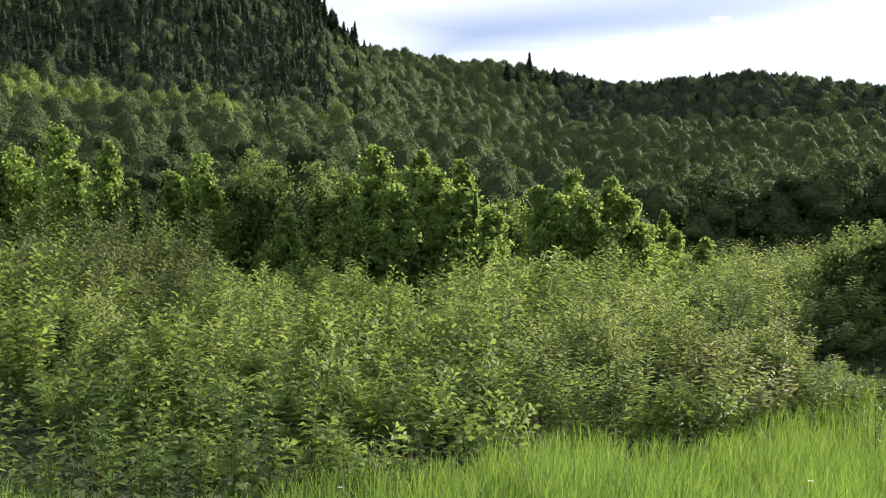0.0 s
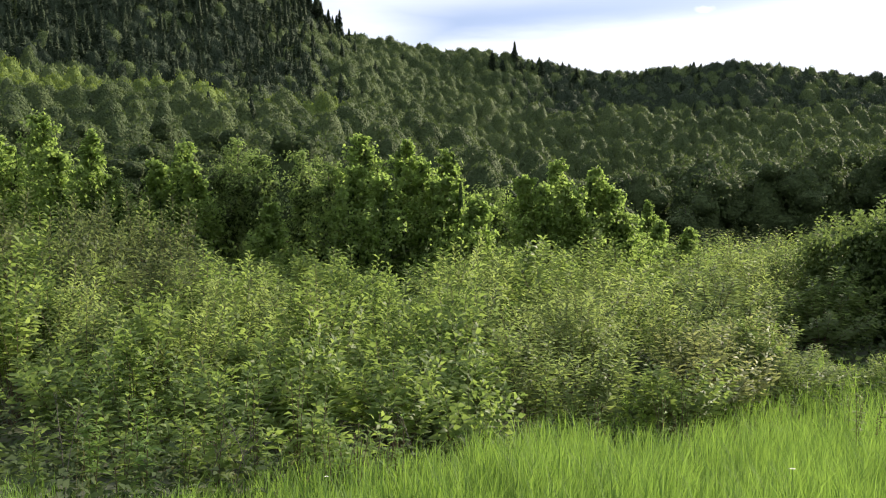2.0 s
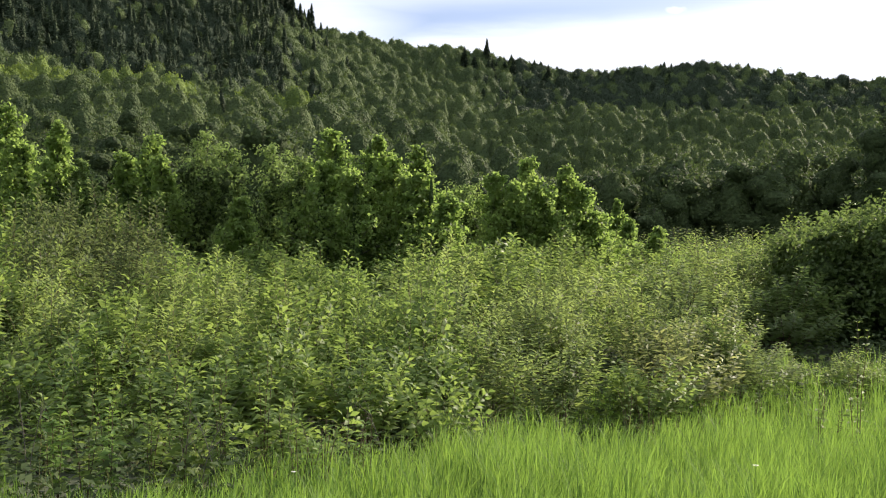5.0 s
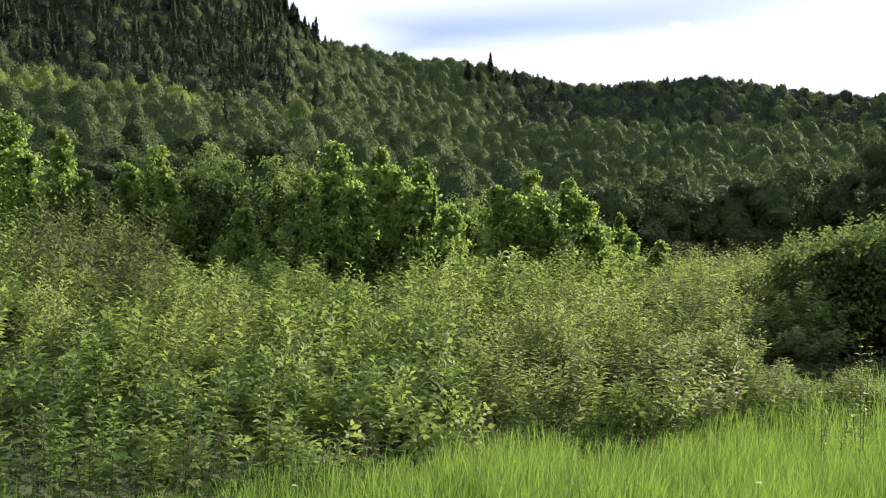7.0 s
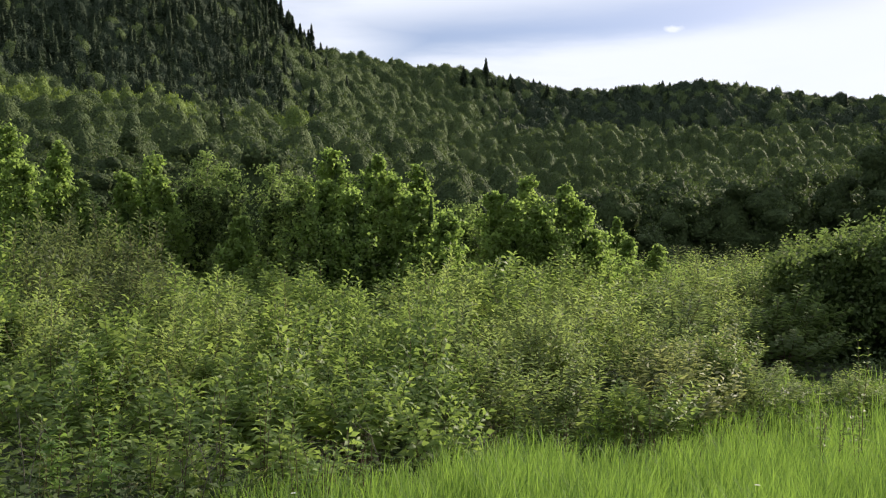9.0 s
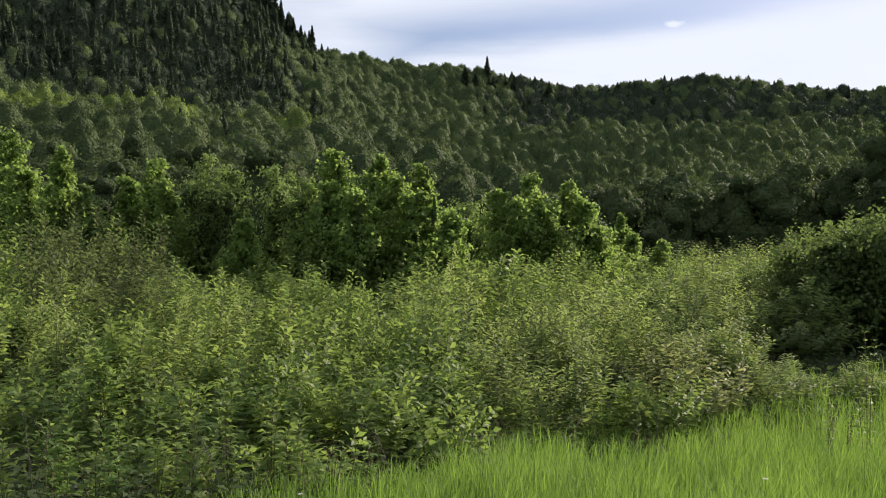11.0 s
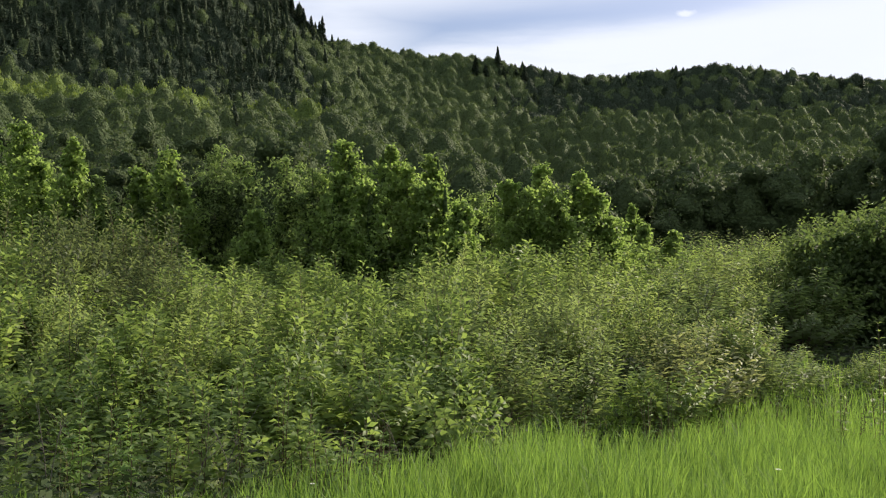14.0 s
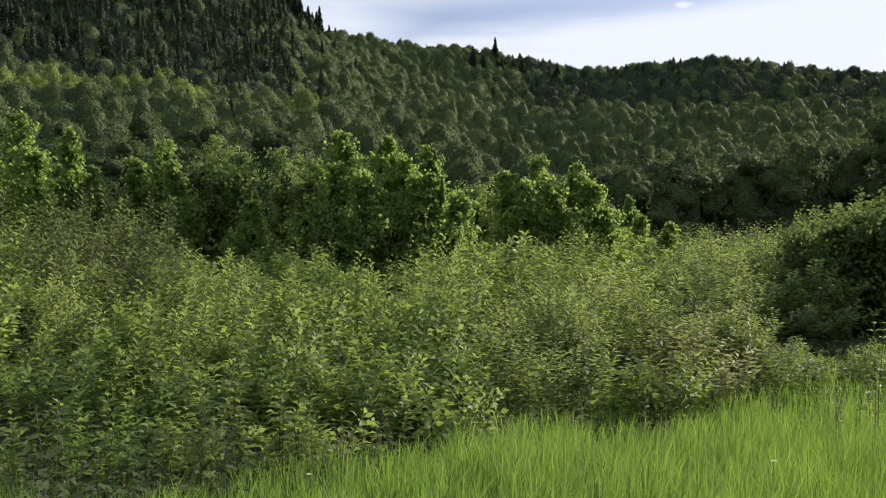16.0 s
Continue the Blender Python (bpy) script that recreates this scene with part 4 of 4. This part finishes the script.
def build_grass():
    r = np.random.default_rng(61)
    heap = Heap()
    bands = ((2.6, 5.5, 3600, 0.0060), (5.5, 8.0, 3000, 0.0064), (8.0, 11.0, 1600, 0.0080), (11.0, 15.5, 900, 0.0095))
    for y0, y1, density, wide in bands:
        n = int((y1 - y0) * 15 * density * 0.55)
        x, y = r.uniform(-7.5, 8.5, n), r.uniform(y0, y1, n)
        edge = np.interp(x, EDGE_X, EDGE_Y)
        keep = (y < edge + np.interp(x, (-1.0, 0.6, 1.5), (0.45, 1.1, 1.9)) + r.normal(size=n) * 0.3) & (np.abs(x) < 0.56 * y + 0.3)
        x, y = x[keep], y[keep]
        n = len(x)
        clump = 0.6 * np.sin(x * 3.1 + 1.7 * np.sin(y * 2.3)) * np.sin(y * 2.7 + 1.3 * np.sin(x * 1.9)) + 0.6 * np.sin(x * 7.3 + 2.1 * np.sin(y * 4.1 + 1)) * np.sin(y * 5.2 + 1.6 * np.sin(x * 4.7))
        tall = (0.35 + 0.17 * clump) * r.uniform(0.3, 1.5, n) * np.interp(x, (-1.6, 0.4, 3.5, 6.5), (0.72, 1.0, 1.0, 1.3))
        sparse = r.random(n) < 0.72 + 0.7 * clump
        x, y, clump, tall = x[sparse], y[sparse], clump[sparse], tall[sparse]
        n = len(x)
        turn = r.uniform(0, 2 * np.pi, n)
        bend = tall * r.uniform(0.04, 0.42, n)
        D = np.stack([np.cos(turn), np.sin(turn)], 1) * bend[:, None] + np.stack([0.04 + 0.08 * np.sin(3.3 * x + 2.2 * y), 0.06 * np.cos(2.7 * x - 3.4 * y)], 1) * tall[:, None]
        face = turn + np.pi / 2 + r.normal(size=n) * 0.6
        S = np.stack([np.cos(face), np.sin(face), np.zeros(n)], 1) * (wide * r.uniform(0.6, 1.3, n))[:, None] * 0.5
        base = np.stack([x, y, land(x, y) - 0.02], 1)
        rows = []
        for q in (0.0, 0.4, 0.75):
            c = base + np.stack([D[:, 0] * q ** 2, D[:, 1] * q ** 2, tall * (q - 0.12 * q ** 3)], 1)
            rows += [c - S * (1 - 0.35 * q), c + S * (1 - 0.35 * q)]
        rows.append(base + np.stack([D[:, 0], D[:, 1], tall * 0.86], 1))
        V = np.stack(rows, 1).reshape(-1, 3)
        i = np.arange(n)[:, None] * 7
        # clump shadows put into the tint: darker where the grass is low
        tint = np.repeat(np.clip(0.24 + 0.75 * clump + 0.6 * r.normal(size=n), 0, 1.4), 7)
        F4 = np.concatenate([i + np.array([[0, 1, 3, 2]]), i + np.array([[2, 3, 5, 4]])])
        start = heap.n
        heap.add(V, F4, 0, tint)
        heap.f.setdefault((3, 0), []).append(i + np.array([[4, 5, 6]]) + start)
    grow = scattered_blades(r)
    heap.add(*grow)
    tagged(new("grass", heap.mesh("grass", [M_GRASS])), "tall bright green meadow grass on the bank", "grass", kind="stuff")


build_grass()



def build_undergrowth():
    """Low leaves and seedlings that cover the soil under and between the shrubs; their dark green holds the shade
    there.
    """
    r = np.random.default_rng(71)
    heap = Heap()
    for y0, y1, density, size in ((5.0, 11.0, 190, 0.09), (11.0, 20.0, 110, 0.13), (20.0, 34.0, 36, 0.2), (34.0, 62.0, 16, 0.32)):
        n = int((y1 - y0) * 1.16 * y1 * density)
        x, y = r.uniform(-0.58 * y1, 0.58 * y1, n), r.uniform(y0, y1, n)
        keep = (np.abs(x) < 0.58 * y) & (y > np.interp(x, EDGE_X, EDGE_Y) - 0.3)
        x, y = x[keep], y[keep]
        n = len(x)
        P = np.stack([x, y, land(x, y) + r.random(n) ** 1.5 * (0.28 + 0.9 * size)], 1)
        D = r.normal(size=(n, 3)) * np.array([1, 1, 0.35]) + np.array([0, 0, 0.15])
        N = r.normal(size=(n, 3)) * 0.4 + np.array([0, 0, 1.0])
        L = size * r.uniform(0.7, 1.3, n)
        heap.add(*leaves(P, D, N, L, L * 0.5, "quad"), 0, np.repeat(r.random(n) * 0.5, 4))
    tagged(new("undergrowth", heap.mesh("undergrowth", [M_SHADED_UNDER])), "low leafy undergrowth on the soil, thicket shade in its dark green", "undergrowth", kind="stuff")


build_undergrowth()

# ---- plants at the edge of the thicket, leaf by leaf ----


def single_leaf(name, material, slim):
    """One leaf of length 1 along y, face up."""
    V, F = leaves(np.zeros((1, 3)), np.array([[0.0, 1, 0]]), np.array([[0.0, 0, 1]]), 1.0, slim, "fine", 0.32)
    return mesh_np(name, V, [(F, 0)], [material])


LEAF_FRESH = [single_leaf("leaf", M_HERB, w) for w in (0.36, 0.42, 0.48)]
LEAF_GREEN = [single_leaf("leaf", M_DOGWOOD, w) for w in (0.40, 0.46, 0.52)]


def leafy_plant(name, x, y, top, stems, nodes, size, meshes, label, r, width=0.14, category="plant", group="", bare=0.2):
    """A plant of a few upright stems; each stem is a part, and each leaf a part of its stem."""
    ob = new(name)
    z = z_of(x, y) - 0.02
    ob.matrix_basis = Matrix.Translation((x, y, z))
    for k in range(stems):
        turn, lean = r.uniform(0, 6.28), r.uniform(0.2, 1) * (0.3 if k == 0 else 1.0)
        tall = (top - z) * (1.0 if k == 0 else r.uniform(0.62, 0.97))
        q = np.linspace(0, 1, 6)
        wav = r.normal(size=(6, 2)) * 0.010 * q[:, None]
        spine = np.stack([np.cos(turn) * lean * width * (0.3 + q ** 1.4) + wav[:, 0], np.sin(turn) * lean * width * (0.3 + q ** 1.4) + wav[:, 1], tall * q], 1)
        V, F = tube(spine, 0.0045 * (1 - 0.7 * q) + 0.0008, 4)
        stem = part("stem", mesh_np("stem", V, [(F, 0)], [M_TWIG]), ob)
        twist = r.uniform(0, 6.28)
        s = bare + (1 - bare) * np.linspace(0, 1, nodes) ** 0.85
        for i in range(nodes):
            at = Vector([float(np.interp(s[i], q, spine[:, j])) for j in range(3)])
            for side in (0, 1):
                phi = twist + i * math.pi / 2 + side * math.pi + r.normal() * 0.25
                up = (0.15 + 0.75 * s[i] ** 3) * r.uniform(0.5, 1.4)
                long = size * r.uniform(0.75, 1.2) * (1.05 - 0.4 * s[i] ** 4)
                leaf = part("leaf", meshes[int(r.integers(len(meshes)))], stem)
                leaf.matrix_basis = Matrix.Translation(at) @ Euler((math.atan(up), r.normal() * 0.25, phi)).to_matrix().to_4x4() @ Matrix.Diagonal((long, long, long, 1))
    return tagged(ob, label, category, group)


def build_edge_plants():
    r = np.random.default_rng(81)
    green = "leafy upright shoots with paired green leaves at the thicket's edge"
    fresh = "fresh yellow-green leafy shoot standing before the thicket"
    # x, y, top, stems, fresh
    plan = [(-2.78, 6.6, 0.36, 3, 0), (-2.45, 6.8, 0.48, 4, 1), (-2.20, 6.7, 0.46, 3, 0), (-1.98, 6.5, 0.42, 4, 1),
            (-1.80, 6.9, 0.52, 4, 0), (-1.55, 6.8, 0.55, 4, 0), (-1.28, 6.9, 0.62, 5, 0), (-1.02, 7.2, 0.72, 5, 0), (-0.82, 7.1, 0.48, 4, 0),
            (-3.35, 7.0, 0.55, 4, 0), (1.25, 10.0, 0.10, 3, 0)]
    for x, y, top, stems, kind in plan:
        leafy_plant("leafy_shoot", x, y, top, stems, 12, 0.115, LEAF_FRESH if kind else LEAF_GREEN, fresh if kind else green, r, 0.16, "plant", "shoots at the thicket's edge")
    for x, y, top in ((-0.52, 6.6, 0.30), (-0.36, 6.8, 0.31), (-0.66, 6.5, 0.25), (-0.22, 7.0, 0.24), (2.9, 10.6, -0.02), (2.6, 10.2, -0.05), (4.1, 12.0, -0.2), (-3.0, 5.9, 0.30), (1.8, 9.8, -0.05)):
        leafy_plant("meadow_herb", x, y, top, 5, 7, 0.075, LEAF_FRESH, "bright green leafy herb in the grass", r, 0.14, "plant", "herbs in the grass", 0.1)
    for k in range(13):
        x = 2.6 + 0.27 * k + r.normal() * 0.1
        y = float(np.interp(x, EDGE_X, EDGE_Y)) - 0.3 - 1.3 * r.random()
        leafy_plant("meadow_herb", x, y, z_of(x, y) + 0.42 + 0.16 * r.random(), 4, 6, 0.06, LEAF_FRESH, "bright green leafy herb in the grass", r, 0.2, "plant", "herbs in the grass", 0.25)
    leafy_plant("sapling", 4.42, 8.7, 0.80, 3, 14, 0.085, LEAF_GREEN, "thin sapling with small pale leaves above the grass", r, 0.10, "sapling")
    leafy_plant("sapling", 4.15, 8.9, 0.25, 3, 9, 0.08, LEAF_GREEN, "thin sapling with small pale leaves above the grass", r, 0.10, "sapling")


build_edge_plants()


def build_stalks():
    """Dock stalks with dark seed heads, dry straws and white flowers in the grass."""
    r = np.random.default_rng(91)
    for x, y, top in ((2.44, 5.0, 0.70), (2.86, 5.9, 0.48)):
        ob = new("dock_stalk")
        z = z_of(x, y) - 0.02
        ob.matrix_basis = Matrix.Translation((x, y, z))
        q = np.linspace(0, 1, 5)
        spine = np.stack([0.03 * q ** 2, 0.01 * q, (top - z) * q], 1)
        V, F = tube(spine, 0.002 * (1 - 0.6 * q), 4)
        part("stem", mesh_np("stem", V, [(F, 0)], [M_HERB]), ob)
        heap = Heap()
        n = 60
        at = r.uniform(0.80, 1.0, n)
        P = np.stack([np.interp(at, q, spine[:, j]) for j in range(3)], 1)
        D = spread(n, r) + np.array([0, 0, 0.3])
        heap.add(*leaves(P, D, spread(n, r), 0.011, 0.006, "quad"))
        tagged(part("seed_head", heap.mesh("seed_head", [M_TWIG]), ob, "dark brown seed head"), kind="stuff")
        tagged(ob, "thin dock stalk with a dark seed head in the grass", "plant", "stalks in the grass")
    for x, y, top in ((1.80, 4.6, 0.45), (-0.62, 5.45, 0.20)):
        ob = new("white_flower")
        z = z_of(x, y) - 0.02
        ob.matrix_basis = Matrix.Translation((x, y, z))
        q = np.linspace(0, 1, 4)
        V, F = tube(np.stack([0.02 * q, 0.0 * q, (top - z) * q], 1), 0.0022 * (1 - 0.4 * q), 4)
        part("stem", mesh_np("stem", V, [(F, 0)], [M_HERB]), ob)
        heap = Heap()
        a = np.arange(14) * 2 * np.pi / 14
        R = np.stack([np.cos(a), np.sin(a), 0.2 + 0 * a], 1)
        heap.add(*leaves(np.array([0.02, 0, top - z]) + R * 0.004, R, np.tile([0.0, 0, 1.0], (14, 1)), 0.013, 0.006, "quad", 0.1))
        part("flower_head", heap.mesh("flower_head", [M_PETAL]), ob, "small white flower head")
        tagged(ob, "small white meadow flower among grass blades", "flower", "white flowers")
    for k in range(46):
        x = r.uniform(-3.2, 4.6)
        y = float(np.interp(x, EDGE_X, EDGE_Y)) - r.uniform(-0.2, 2.2)
        ob = new("dry_straw")
        ob.matrix_basis = Matrix.Translation((x, y, z_of(x, y) - 0.02))
        q = np.linspace(0, 1, 5)
        turn, reach, tall = r.uniform(0, 6.28), r.uniform(0.05, 0.3), r.uniform(0.4, 0.72)
        spine = np.stack([np.cos(turn) * reach * q ** 2, np.sin(turn) * reach * q ** 2, tall * q * (1 - 0.12 * q)], 1)
        V, F = tube(spine, 0.0022 * (1 - 0.7 * q), 3)
        part("stem", mesh_np("stem", V, [(F, 0)], [M_STRAW]), ob)
        heap = Heap()
        at = r.uniform(0.78, 1.0, 14)
        P = np.stack([np.interp(at, q, spine[:, j]) for j in range(3)], 1)
        heap.add(*leaves(P, spread(14, r) * 0.5 + np.array([0, 0, 1.0]), spread(14, r), 0.018, 0.005, "quad"))
        tagged(part("seed_head", heap.mesh("seed_head", [M_STRAW]), ob), kind="stuff")
        tagged(ob, "tall flowering grass stalk with a pale seed head", "grass stalk", "grass stalks")


build_stalks()


def build_dry_twigs():
    """Bare grey twigs, bent and forked, that stick out of the thicket's edge."""
    r = np.random.default_rng(97)
    for x, y, top, lean in ((-1.42, 6.75, 0.55, 0.35), (-1.25, 6.6, 0.35, -0.2), (-2.55, 6.5, 0.50, 0.15), (-2.62, 6.7, 0.58, -0.1), (-1.6, 6.6, 0.30, 0.3), (-0.45, 7.9, 0.28, 0.2), (-0.1, 8.1, 0.22, -0.25), (1.9, 10.6, 0.45, 0.1)):
        ob = new("dry_twig")
        z = z_of(x, y) - 0.02
        ob.matrix_basis = Matrix.Translation((x, y, z))
        tall = top - z
        q = np.linspace(0, 1, 7)
        wav = np.cumsum(r.normal(size=(7, 2)), 0) * 0.012 * q[:, None]
        spine = np.stack([lean * tall * q ** 1.6 + wav[:, 0], wav[:, 1], tall * (q - 0.1 * q ** 3)], 1)
        V, F = tube(spine, 0.0045 * (1 - 0.75 * q) + 0.0006, 5)
        part("stem", mesh_np("stem", V, [(F, 0)], [M_BARK]), ob)
        for k in range(5):
            at = r.uniform(0.4, 0.95)
            foot = np.array([np.interp(at, q, spine[:, j]) for j in range(3)])
            way = unit(np.array([r.normal(), r.normal() * 0.6, 0.7 + 0.4 * r.random()]))
            p = np.linspace(0, 1, 4)
            arm = foot + way * (0.08 + 0.16 * r.random()) * p[:, None] + np.cumsum(r.normal(size=(4, 3)), 0) * 0.006 * p[:, None]
            V, F = tube(arm, 0.0022 * (1 - 0.7 * p) + 0.0005, 4)
            part("side_twig", mesh_np("side_twig", V, [(F, 0)], [M_BARK]), ob)
        tagged(ob, "bare grey forked twig at the thicket's edge", "twig", "dry twigs")


build_dry_twigs()


def motions():
    """Nothing but the camera moves enough to be seen: the air is still."""


motions()
